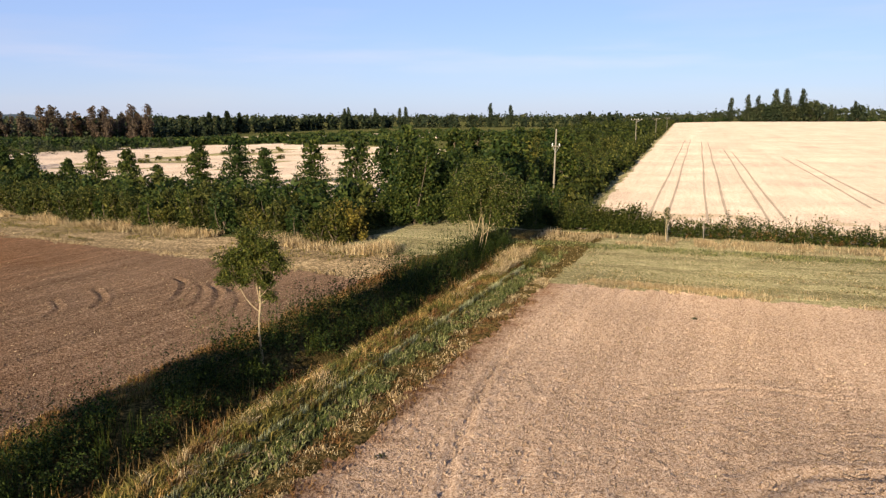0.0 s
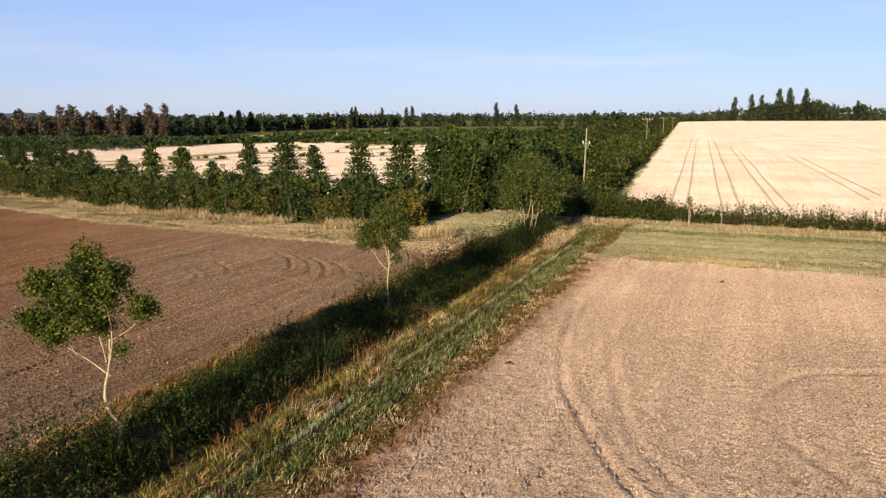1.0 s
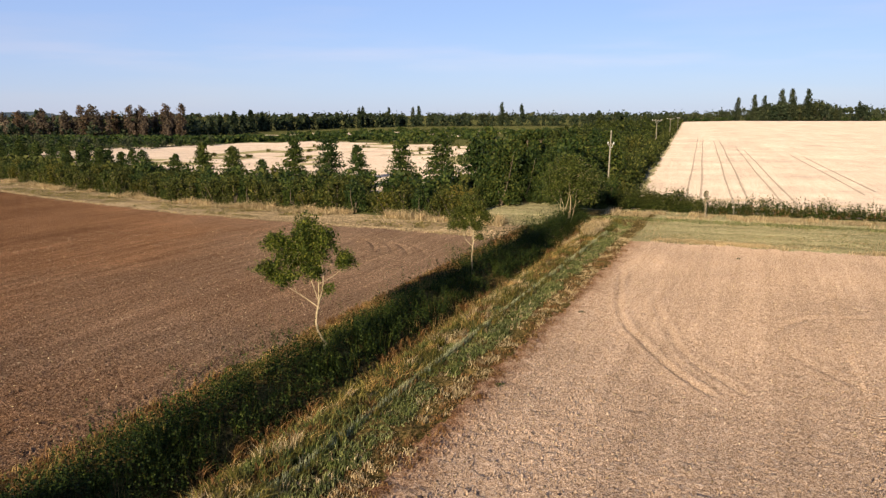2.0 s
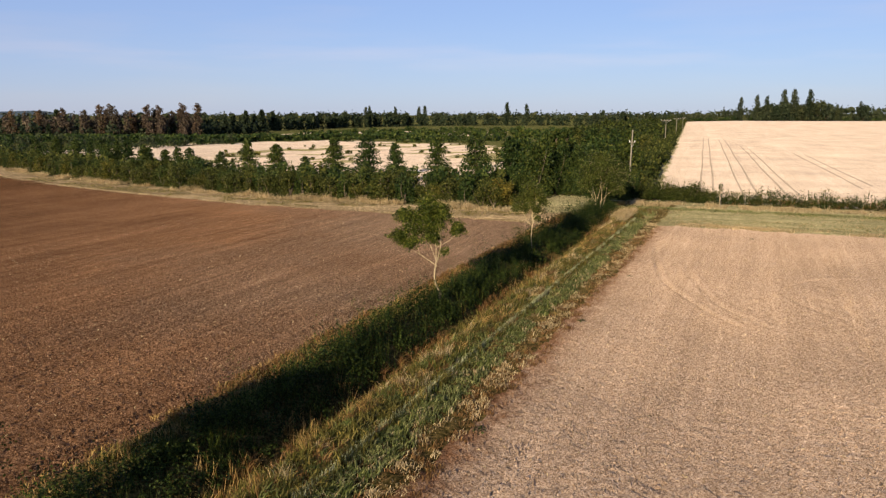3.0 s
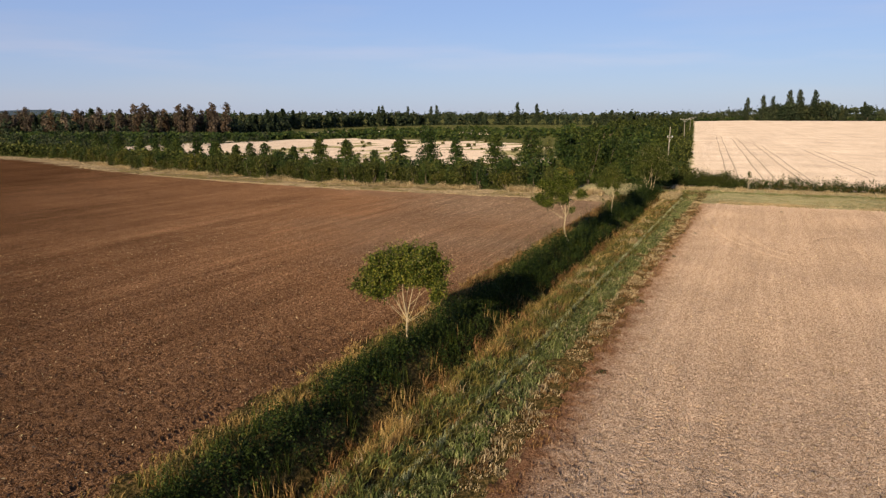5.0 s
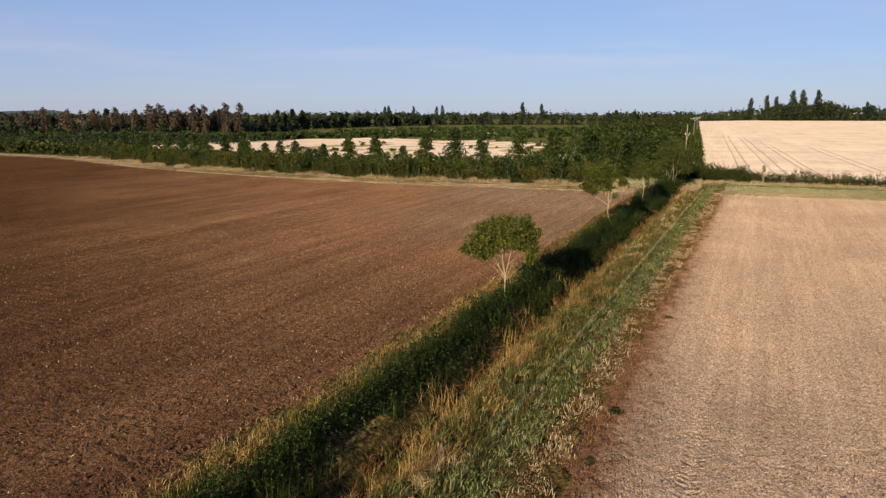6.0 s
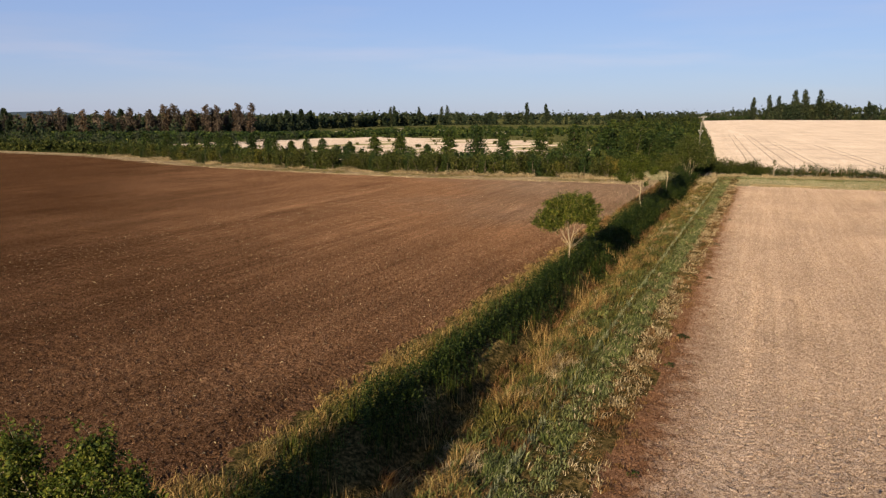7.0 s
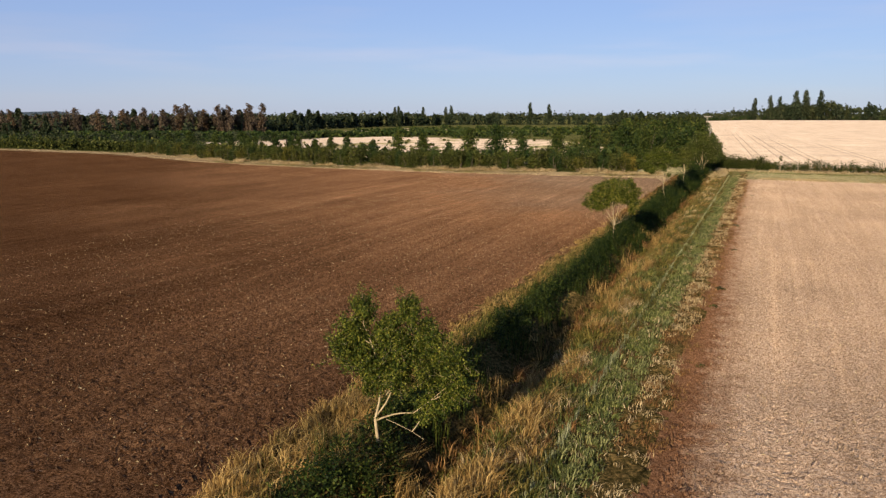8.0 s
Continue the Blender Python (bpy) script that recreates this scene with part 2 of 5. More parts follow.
def solid(name, a, b, scale=8.0, rough=0.8, bump=0.3, metal=0.0, stretch=(1, 1, 1)):
    m, nt, out = nodes_of(name)
    tc = nt.nodes.new("ShaderNodeTexCoord")
    mp = nt.nodes.new("ShaderNodeMapping")
    mp.inputs["Scale"].default_value = stretch
    nt.links.new(tc.outputs["Object"], mp.inputs[0])
    f = noise_node(nt, mp.outputs[0], scale, 5, 0.6)
    p = nt.nodes.new("ShaderNodeBsdfPrincipled")
    p.inputs["Roughness"].default_value, p.inputs["Metallic"].default_value = rough, metal
    nt.links.new(ramp_node(nt, f, [(0.3, a), (0.7, b)]), p.inputs["Base Color"])
    nt.links.new(bump_node(nt, f, bump, 0.02), p.inputs["Normal"])
    nt.links.new(p.outputs[0], out.inputs[0])
    return m


# last three tones paint view-dependent brightness into the soil, near dark, far pale
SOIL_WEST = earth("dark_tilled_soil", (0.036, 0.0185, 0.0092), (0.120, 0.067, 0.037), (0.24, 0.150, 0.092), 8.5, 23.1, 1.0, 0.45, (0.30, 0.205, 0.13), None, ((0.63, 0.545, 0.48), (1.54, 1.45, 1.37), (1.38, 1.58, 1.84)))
SOIL_EAST = earth("pale_tilled_soil", (0.182, 0.115, 0.074), (0.40, 0.284, 0.198), (0.58, 0.447, 0.345), 9.5, 23.1, 1.0, 0.25, (0.55, 0.42, 0.31), (0.43, 0.31, 0.235))
STUBBLE = earth("straw_stubble", (0.268, 0.203, 0.155), (0.394, 0.318, 0.260), (0.492, 0.418, 0.356), 4.0, 19, 0.5, 0.16)
STUBBLE_SCUFF = earth("scuffed_stubble", (0.20, 0.15, 0.105), (0.315, 0.25, 0.182), (0.43, 0.355, 0.27), 4.0)
STUBBLE_WORN = earth("worn_stubble", (0.145, 0.115, 0.092), (0.24, 0.198, 0.161), (0.33, 0.28, 0.233), 4.0)
TURF = earth("dry_turf", (0.068, 0.067, 0.030), (0.202, 0.184, 0.097), (0.38, 0.335, 0.212), 6.0, 113.1, 0.9, 0.6)
TURF_VERGE = earth("trodden_verge", (0.055, 0.046, 0.025), (0.19, 0.143, 0.085), (0.42, 0.325, 0.21), 3.0, 113.1, 0.9, 0.6)
# rough turf, its tone darkened for shade in the ditch and between tussocks
TURF_ROUGH_SHADED = earth("rough_turf", (0.017, 0.0155, 0.0055), (0.062, 0.048, 0.018), (0.17, 0.115, 0.046), 4.0, 23.1, 1.0, 0.5)
SCRUB_GROUND = earth("scrub_ground", (0.0175, 0.023, 0.0075), (0.046, 0.049, 0.018), (0.105, 0.096, 0.042), 3.0)
GRASS_GREEN = leafy("green_grass", (0.036, 0.048, 0.012), (0.1248, 0.1392, 0.0456), (0.324, 0.3144, 0.138), patch=0.6, plants=False)
GRASS_BLEACHED = leafy("bleached_green_grass", (0.17, 0.18, 0.09), (0.31, 0.315, 0.18), (0.45, 0.45, 0.29), patch=0.5, plants=False)
GRASS_LUSH = leafy("lush_grass", (0.0299, 0.0437, 0.0092), (0.0897, 0.1104, 0.0276), (0.23, 0.23, 0.0828), patch=0.7, plants=False)
LEAF_HAW = leafy("hawthorn_leaf", (0.016, 0.027, 0.006), (0.046, 0.063, 0.0125), (0.125, 0.13, 0.030), patch=0.8)
GRASS_OLIVE = leafy("olive_grass", (0.028, 0.031, 0.006), (0.106, 0.096, 0.021), (0.27, 0.208, 0.060), patch=0.5, plants=False)
GRASS_DRY = leafy("dry_grass", (0.18, 0.124, 0.060), (0.385, 0.285, 0.158), (0.59, 0.475, 0.30), patch=0.4, plants=False)
GRASS_RUST = leafy("rusty_grass", (0.070, 0.033, 0.011), (0.168, 0.086, 0.030), (0.30, 0.178, 0.075), patch=0.5, plants=False)
GRASS_GOLD = leafy("golden_grass", (0.115, 0.066, 0.019), (0.285, 0.176, 0.058), (0.48, 0.335, 0.140), patch=0.4, plants=False)
NETTLE = leafy("dark_hedge_leaf", (0.0075, 0.015, 0.003), (0.022, 0.037, 0.0068), (0.084, 0.105, 0.021), patch=0.7)
LEAF_TREE = leafy("tree_leaf", (0.018, 0.031, 0.005), (0.070, 0.092, 0.0125), (0.24, 0.222, 0.038), patch=2.4, deep=0.5)
LEAF_SHRUB = leafy("shrub_leaf", (0.020, 0.028, 0.006), (0.050, 0.060, 0.013), (0.15, 0.142, 0.035), through_light=0.36, patch=0.35)
LEAF_GOLD = leafy("yellowing_leaf", (0.064, 0.056, 0.0096), (0.152, 0.116, 0.0208), (0.256, 0.184, 0.04), patch=0.8)
LEAF_DARK = leafy("dark_tree_leaf", (0.0112, 0.0256, 0.0072), (0.0304, 0.0496, 0.012), (0.08, 0.096, 0.024), patch=0.35)
LEAF_WOOD = leafy("wood_leaf", (0.013, 0.022, 0.006), (0.044, 0.058, 0.0125), (0.128, 0.126, 0.033), patch=0.28, deep=0.35)
# leaf tones lifted and blued for the haze of distance
LEAF_HAZED = leafy("hazed_wood_leaf", (0.016, 0.026, 0.014), (0.035, 0.046, 0.024), (0.066, 0.074, 0.038), patch=0.05)
LEAF_BROWN = leafy("browned_leaf", (0.046, 0.033, 0.026), (0.105, 0.075, 0.056), (0.18, 0.134, 0.10), through_light=0.33, patch=0.1)
# aerial haze is painted in as a blue base colour
HILL = earth("haze_blue_hill", (0.03, 0.045, 0.06), (0.045, 0.062, 0.085), (0.06, 0.08, 0.105), 0.05)
BARK_PALE = solid("pale_bark", (0.21, 0.152, 0.08), (0.42, 0.33, 0.19), 6.0, 0.85, 0.5)
BARK = solid("brown_bark", (0.07, 0.05, 0.03), (0.16, 0.12, 0.08), 6.0, 0.9, 0.5)
POLE_WOOD = solid("weathered_pole_wood", (0.13, 0.11, 0.08), (0.26, 0.225, 0.17), 5.0, 0.85, 0.4, 0, (4, 4, 0.4))
STEEL = solid("galvanised_steel", (0.35, 0.35, 0.34), (0.5, 0.5, 0.48), 10, 0.5, 0.1, 0.8)
CERAMIC = solid("white_ceramic", (0.42, 0.42, 0.40), (0.6, 0.6, 0.57), 10, 0.35, 0.05)


# ---- mesh tools ----
def mesh(name, verts, polys, mats):
    """polys: arrays of vertex numbers, one row a face (3 or 4 wide), each with its material's number."""
    me = bpy.data.meshes.new(name)
    verts = np.ascontiguousarray(verts, dtype=np.float32)
    me.vertices.add(len(verts))
    me.vertices.foreach_set("co", verts.ravel())
    loops, starts, mi, n = [], [], [], 0
    for arr, k in polys:
        if len(arr) == 0:
            continue
        arr = np.asarray(arr, dtype=np.int32)
        loops.append(arr.ravel())
        starts.append(n + np.arange(len(arr)) * arr.shape[1])
        mi.append(np.full(len(arr), k))
        n += arr.size
    loops, starts, mi = np.concatenate(loops), np.concatenate(starts), np.concatenate(mi)
    me.loops.add(len(loops))
    me.loops.foreach_set("vertex_index", loops.astype(np.int32))
    me.polygons.add(len(starts))
    me.polygons.foreach_set("loop_start", starts.astype(np.int32))
    me.polygons.foreach_set("material_index", mi.astype(np.int32))
    for m in mats if isinstance(mats, (list, tuple)) else [mats]:
        me.materials.append(m)
    me.update(calc_edges=True)
    return me


def part(name, me, parent=None, label=""):
    ob = new(name, me)
    if parent is not None:
        ob.parent = parent
    return tagged(ob, label) if label else ob


def diamonds(c, size, tilt=0.9, r=rng, aspect=0.55):
    """Leaves: one small kite at each centre, turned at random; tilt 0 lays them flat."""
    n = len(c)
    size = np.broadcast_to(np.asarray(size, float), (n,))[:, None] * r.uniform(0.7, 1.3, (n, 1))
    nrm = r.normal(size=(n, 3)) * [tilt, tilt, 0.5] + [0, 0, 0.6]
    nrm /= np.linalg.norm(nrm, axis=1, keepdims=True)
    a = np.cross(nrm, r.normal(size=(n, 3)))
    a /= np.linalg.norm(a, axis=1, keepdims=True) + 1e-9
    b = np.cross(nrm, a)
    a, b = a * size * 0.5, b * size * 0.5 * aspect
    fold = nrm * size * 0.12
    v = np.stack([c - a, c + b + fold, c + a, c - b + fold], axis=1).reshape(-1, 3)
    return v, np.arange(4 * n).reshape(-1, 4)


def tubes(paths, sides=6):
    """Tapered limbs. Each path: rows of x, y, z, radius."""
    vs, fs, n = [], [], 0
    ang = np.arange(sides) * 2 * np.pi / sides
    for p in paths:
        p = np.asarray(p, float)
        for i, q in enumerate(p):
            d = p[min(i + 1, len(p) - 1), :3] - p[max(i - 1, 0), :3]
            d = d / (np.linalg.norm(d) + 1e-9)
            s = np.cross(d, [0.3, 1, 0.2])
            s /= np.linalg.norm(s)
            w = np.cross(d, s)
            vs.append(q[:3] + q[3] * (np.cos(ang)[:, None] * s + np.sin(ang)[:, None] * w))
        for i in range(len(p) - 1):
            for k in range(sides):
                a, b = n + i * sides + k, n + i * sides + (k + 1) % sides
                fs.append((a, b, b + sides, a + sides))
        n += len(p) * sides
    return np.concatenate(vs), np.array(fs)


def bend(a, b, r0, r1, sag=0.12, steps=5, r=rng):
    """A limb from a to b that bows and wanders a little."""
    a, b = np.asarray(a, float), np.asarray(b, float)
    t = np.linspace(0, 1, steps)[:, None]
    p = a + (b - a) * t + np.sin(t * np.pi) * r.normal(size=3) * sag * np.linalg.norm(b - a) * [0.5, 0.5, 0.3]
    return np.concatenate([p, r0 + (r1 - r0) * t], axis=1)


def blob_points(blobs, r=rng):
    """Leaf centres in uneven lumps. Each blob: x, y, z, rx, ry, rz, number."""
    out = []
    for x, y, z, rx, ry, rz, n in blobs:
        d = r.normal(size=(n, 3))
        d /= np.linalg.norm(d, axis=1, keepdims=True)
        k = 5
        lump = r.normal(size=(k, 3))
        lump /= np.linalg.norm(lump, axis=1, keepdims=True)
        near = np.max(d @ lump.T, axis=1)
        rad = (0.42 + 0.58 * np.clip(near, 0, 1) ** 2) * r.uniform(0.4, 1.08, n) ** 0.7 * np.where(r.random(n) < 0.07, r.uniform(1.0, 1.35, n), 1.0)
        out.append(np.array([x, y, z]) + d * rad[:, None] * [rx, ry, rz])
    return np.concatenate(out)


def blades(base, h, width, lean, r=rng):
    """Thin grass blades, leaning over, one at each base point."""
    n = len(base)
    h = np.broadcast_to(np.asarray(h, float), (n,))[:, None] * r.uniform(0.6, 1.25, (n, 1))
    az = r.uniform(0, 2 * np.pi, n)
    side = np.stack([np.cos(az), np.sin(az), 0 * az], 1) * width * 0.5
    out = np.stack([-np.sin(az), np.cos(az), 0 * az], 1)
    tip = base + np.array([0, 0, 0.95]) * h + out * h * np.abs(r.normal(0, lean, (n, 1)))
    v = np.stack([base - side, base + side, tip], axis=1).reshape(-1, 3)
    return v, np.arange(3 * n).reshape(-1, 3)


def grass(name, uv, h, width, lean, mat, label, cat="grass", dz=0.0):
    base = xyz(uv[:, 0], uv[:, 1], dz - 0.02)
    v, t = blades(base, h, width * 1.25, lean)
    return tagged(part(name, mesh(name, v, [(t, 0)], mat)), label, cat, kind="stuff")


def tufted(n, u0, u1, v0, v1, per, spread):
    """Blade feet in tufts."""
    c = np.stack([rng.uniform(u0, u1, n), rng.uniform(v0, v1, n)], 1)
    return (c[:, None] + rng.normal(0, spread, (n, per, 2))).reshape(-1, 2)


# ---- the ground, one sheet split where its cover changes ----
def steps_out(a, b, first, grow):
    """Numbers from a towards b in growing steps."""
    out, s, d = [], first, (1 if b > a else -1)
    x = a + d * s
    while d * (b - x) > 0:
        out.append(x)
        s *= grow
        x += d * s
    return out + [b]


FINE = 0.13


def grid_line(runs):
    """One rising line of grid places, with near doubles dropped."""
    line = np.unique(np.round(np.concatenate(runs), 4))
    return line[np.concatenate([[True], np.diff(line) > 0.04])]


us = grid_line([steps_out(-98, -900, 0.2, 1.14), np.arange(-98, 0, FINE), np.arange(0, 20, 0.3), np.arange(20, 60, 1.0), steps_out(60, 4600, 1.0, 1.04)])
vs = grid_line([steps_out(-23, -4600, 0.14, 1.085), np.arange(-23, -9.4, FINE), np.arange(-9.4, -0.5, 0.2), np.arange(-0.5, 12, FINE), steps_out(12, 4600, 0.14, 1.09)])
gu, gv = np.meshgrid(us, vs, indexing="ij")
cu, cv = (gu[1:, 1:] + gu[:-1, :-1]) / 2, (gv[1:, 1:] + gv[:-1, :-1]) / 2
wob = (grain(cu, cv, 1.1, 3) - 0.5) * 0.9 + (grain(cu, cv, 0.35, 4) - 0.5) * 0.5
far_wob = (grain(cu, cv, 9, 5) - 0.5) * 10
kind_of = np.zeros(cu.shape, int)
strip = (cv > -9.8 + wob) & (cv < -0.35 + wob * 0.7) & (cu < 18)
headland = (cu > 0.3 + wob * 0.7) & (cu < 18.5) & (cv > -9)
verge = (cu >= field_end(cv) + wob) & (cu < field_end(cv) + 7.6) & (cv <= -8)
kind_of[headland] = 1
kind_of[verge] = 8
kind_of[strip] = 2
kind_of[(cu > 5) & (cu < 24 + wob * 3) & (cv > -17.5 + wob) & (cv < -9.0)] = 1
kind_of[(cv < -9.6 + wob) & (cu < field_end(cv) + wob)] = 3
kind_of[(cv >= -0.35 + wob * 0.7) & (cu < 0.3 + wob * 0.7)] = 4
kind_of[(cu > 20.5 + wob) & (cv > wheat_edge(cu) + wob) & (cu < 610 - 0.05 * cv)] = 5
kind_of[(kind_of == 5) & (cu < 29 + 9 * (grain(cu, cv, 4.0, 64) - 0.4)) & (grain(cu, cv, 1.8, 65) > 0.4)] = 7
kind_of[(cu > 24) & (cu < 600) & (cv <= wheat_edge(cu) + wob) & (cv > wheat_edge(cu) - 1.6)] = 1
far_side = np.interp(cv, [-400, -300, -222, -200, -172, -100, -40], [150, 150, 165, 178, 234, 200, 110])
kind_of[(cu > belt_back(cv) + far_wob * 0.3) & (cu < far_side + far_wob) & (cv < -34 - 0.15 * (cu - 57) + far_wob * 0.6) & (cv > -205 + far_wob)] = 6
patch = (cu > 300 + far_wob * 3) & (cu < 430 + far_wob * 3) & (cv > -260 + far_wob * 2) & (cv < -132 + far_wob * 2)
kind_of[patch & (grain(cu, cv, 14, 12) > 0.42)] = 6
scrub = (kind_of == 6) & (cu > 80) & (cv > -150) & (grain(cu, cv, 12, 13) > 0.62)
kind_of[scrub] = 1
soil = np.isin(kind_of, [3, 4])
pad = np.zeros(gu.shape)
pad[:-1, :-1] += soil
near = (1 - smooth(0, 40, gu)) * smooth(-75, -30, gv) * (1 - smooth(14, 40, gv)) * (gu > -113)
cell = np.minimum(np.gradient(us)[:, None], np.gradient(vs)[None, :]).clip(0.1, 0.36)
rough_soil = (rng.random(gu.shape) - 0.5) * np.where(gv < -8, 0.64 - 0.38 * smooth(-46, -26, gu), 0.56) * cell + (grain(gu, gv, 0.9, 8) - 0.5) * 0.03 + (grain(gu * 0.06, gv, 0.45, 10) - 0.5) * 0.03
rough_turf = (rng.random(gu.shape) - 0.5) * 0.05 + (grain(gu, gv, 0.9, 9) - 0.5) * 0.16


def bent(points, step=0.12):
    """A smooth line through a few u, v points."""
    q = np.array(points, float)
    q = np.concatenate([2 * q[:1] - q[1:2], q, 2 * q[-1:] - q[-2:-1]])
    out = []
    for a, b, c, d in zip(q, q[1:], q[2:], q[3:]):
        t = np.arange(0, 1, step / np.linalg.norm(c - b))[:, None]
        out.append(0.5 * (2 * b + (c - a) * t + (2 * a - 5 * b + 4 * c - d) * t ** 2 + (3 * b - a - 3 * c + d) * t ** 3))
    return np.concatenate(out)


# wheel ruts where tractors turned: line, half width, depth
TURN = np.array([(-12.8, -18.2), (-10.6, -16.9), (-7.2, -19.0), (-5.8, -20.9)])
RUTS = [(TURN + [-0.25 * a, a], 0.16, d) for a, d in ((0, 0.065), (0.6, 0.035), (1.7, 0.04), (3.0, 0.05), (4.6, 0.04))]
RUTS += [([(-12.7, -19.7), (-11.0, -20.9), (-9.5, -23.1)], 0.16, 0.05), ([(-14.6, -20.5), (-13.2, -21.4), (-12.0, -23.3)], 0.16, 0.04),
         ([(-11.5, 1.2), (-15.5, 1.6), (-22.2, 2.9), (-25.8, 4.4), (-28.6, 5.8), (-31.0, 7.4)], 0.14, 0.065), ([(-16.5, 3.8), (-19.6, 4.2), (-23.9, 5.3), (-27.2, 6.4), (-30.5, 8.6)], 0.18, 0.04),
         ([(-17.8, 13.7), (-19.1, 11.0), (-21.6, 9.8), (-24.2, 9.9), (-26.0, 10.7), (-28.5, 12.6)], 0.22, 0.045), ([(-15.6, 6.0), (-13.9, 7.8), (-12.8, 9.9), (-12.8, 13.0)], 0.14, 0.035)]
rut = np.zeros(gu.shape)
calm = np.ones(gu.shape)
for line, half, depth in RUTS:
    c = bent(line)
    i0, i1 = np.searchsorted(us, [c[:, 0].min() - 1, c[:, 0].max() + 1])
    j0, j1 = np.searchsorted(vs, [c[:, 1].min() - 1, c[:, 1].max() + 1])
    box = np.stack([gu[i0:i1, j0:j1], gv[i0:i1, j0:j1]], -1)
    d = np.full(box.shape[:2], 9.0)
    for p in c:
        d = np.minimum(d, np.hypot(box[..., 0] - p[0], box[..., 1] - p[1]))
    depth *= 1.25
    rut[i0:i1, j0:j1] += -depth * np.exp(-((d / half) ** 2)) + 0.6 * depth * np.exp(-(((d - 2 * half) / half) ** 2))
    calm[i0:i1, j0:j1] *= 1 - 0.6 * np.exp(-((d / (2.2 * half)) ** 2))
gz = height(gu, gv) + np.where(pad > 0, rough_soil * calm + rut, near * rough_turf)
gp = (ORIGIN + gu[..., None] * U + gv[..., None] * V)
ALLV = np.concatenate([gp, gz[..., None]], axis=-1).reshape(-1, 3)
nv = len(vs)
ids = np.arange(len(us) * nv).reshape(len(us), nv)
QUADS = np.stack([ids[:-1, :-1], ids[:-1, 1:], ids[1:, 1:], ids[1:, :-1]], axis=-1)[:, :, ::-1].reshape(-1, 4)
COVER = [
    ("ground", SCRUB_GROUND, "dark scrubby grassland running out to the horizon", "ground"),
    ("grass_headland", TURF, "mown dry grass headland beside the fields", "grass"),
    ("ditch_bank", TURF_ROUGH_SHADED, "rough grass bank and shallow ditch between two fields", "ditch bank"),
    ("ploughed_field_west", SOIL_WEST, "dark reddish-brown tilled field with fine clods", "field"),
    ("ploughed_field_east", SOIL_EAST, "pale pinkish-brown tilled field of crumbly clods", "field"),
    ("stubble_field_east", STUBBLE, "pale cream harvested stubble field with wheel lines", "field"),
    ("stubble_field_west", STUBBLE, "pale straw-coloured field behind the young trees", "field"),
    ("worn_headland", STUBBLE_SCUFF, "worn brownish end of the stubble where tractors turn", "field"),
    ("grass_verge", TURF_VERGE, "trodden dry verge between the dark field and the plantation", "grass"),
]
flat_kind = kind_of.reshape(-1)
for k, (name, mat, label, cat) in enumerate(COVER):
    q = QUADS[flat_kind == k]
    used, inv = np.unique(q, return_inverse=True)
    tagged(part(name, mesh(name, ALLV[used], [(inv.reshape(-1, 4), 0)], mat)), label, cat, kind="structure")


# ---- single trees along the ditch ----
def grown_tree(name, u, v, label, stems, lobes, leaf, leaf_mat, bark, dz=0.0, cat="tree", dens=1.0):
    """A tree on its own: stems as pairs of points with two radii; a branch into each lobe of the crown, twigs from
    it to the lobe's skin, and leaves strung along the twigs. Each lobe: x, y, z, rx, ry, rz."""
    root = new(name)
    root.matrix_world = pose(*xyz(u, v, dz))
    limbs = [bend((0, 0, -0.8), (0, 0, 0.05), 0.06, 0.055, 0.02, 6)] if dz else []
    limbs += [bend(a, b, r0 * 0.5, r1 * 0.5, 0.10, 6) for a, b, r0, r1 in stems]
    ends = np.array([l[k, :3] for l in limbs[1 if dz else 0:] for k in range(2, 6)])
    twigs, leaves = [], []
    for x, y, z, rx, ry, rz in lobes:
        heart, size = np.array([x, y, z]), np.array([rx, ry, rz])
        d = np.linalg.norm(ends - heart, axis=1) + 2.0 * np.clip(ends[:, 2] - heart[2] + 0.3, 0, None)
        main = bend(ends[np.argmin(d)], heart + [0, 0, 0.3 * rz], 0.016, 0.006, 0.12, 5)
        limbs.append(main)
        knots = rng.normal(size=(6, 3))
        knots /= np.linalg.norm(knots, axis=1, keepdims=True)
        for _ in range(max(6, int(52 * dens * (rx * ry + ry * rz + rx * rz)))):
            way = rng.normal(size=3) + [0, 0, 0.25]
            way /= np.linalg.norm(way)
            way = way + 0.45 * knots[np.argmax(knots @ way)]
            way /= np.linalg.norm(way)
            tip = heart + way * size * rng.uniform(0.45, 1.15) * (1.35 if rng.random() < 0.13 else 1.0)
            tw = bend(main[int(rng.integers(2, 5)), :3], tip, 0.006, 0.002, 0.14, 4)
            twigs.append(tw)
            n = int(rng.integers(38, 66) * (0.078 / leaf) ** 0.7)
            f = rng.uniform(0.12, 1.12, n)[:, None]
            line = tw[0, :3] + (tw[3, :3] - tw[0, :3]) * f
            fat = (0.15 - 0.08 * f) * (leaf / 0.078)
            leaves.append(line + rng.normal(size=(n, 3)) * fat)
    tv, tf = tubes(limbs, 7)
    wv, wf = tubes(twigs, 3)
    part("trunk", mesh("trunk", np.concatenate([tv, wv]), [(tf, 0), (wf + len(tv), 0)], bark), root, "pale bare trunk and limbs")
    lv, lf = diamonds(np.concatenate(leaves), leaf, 1.0, rng, 0.7)
    part("crown", mesh("crown", lv, [(lf, 0)], leaf_mat), root)
    return tagged(root, label, cat)


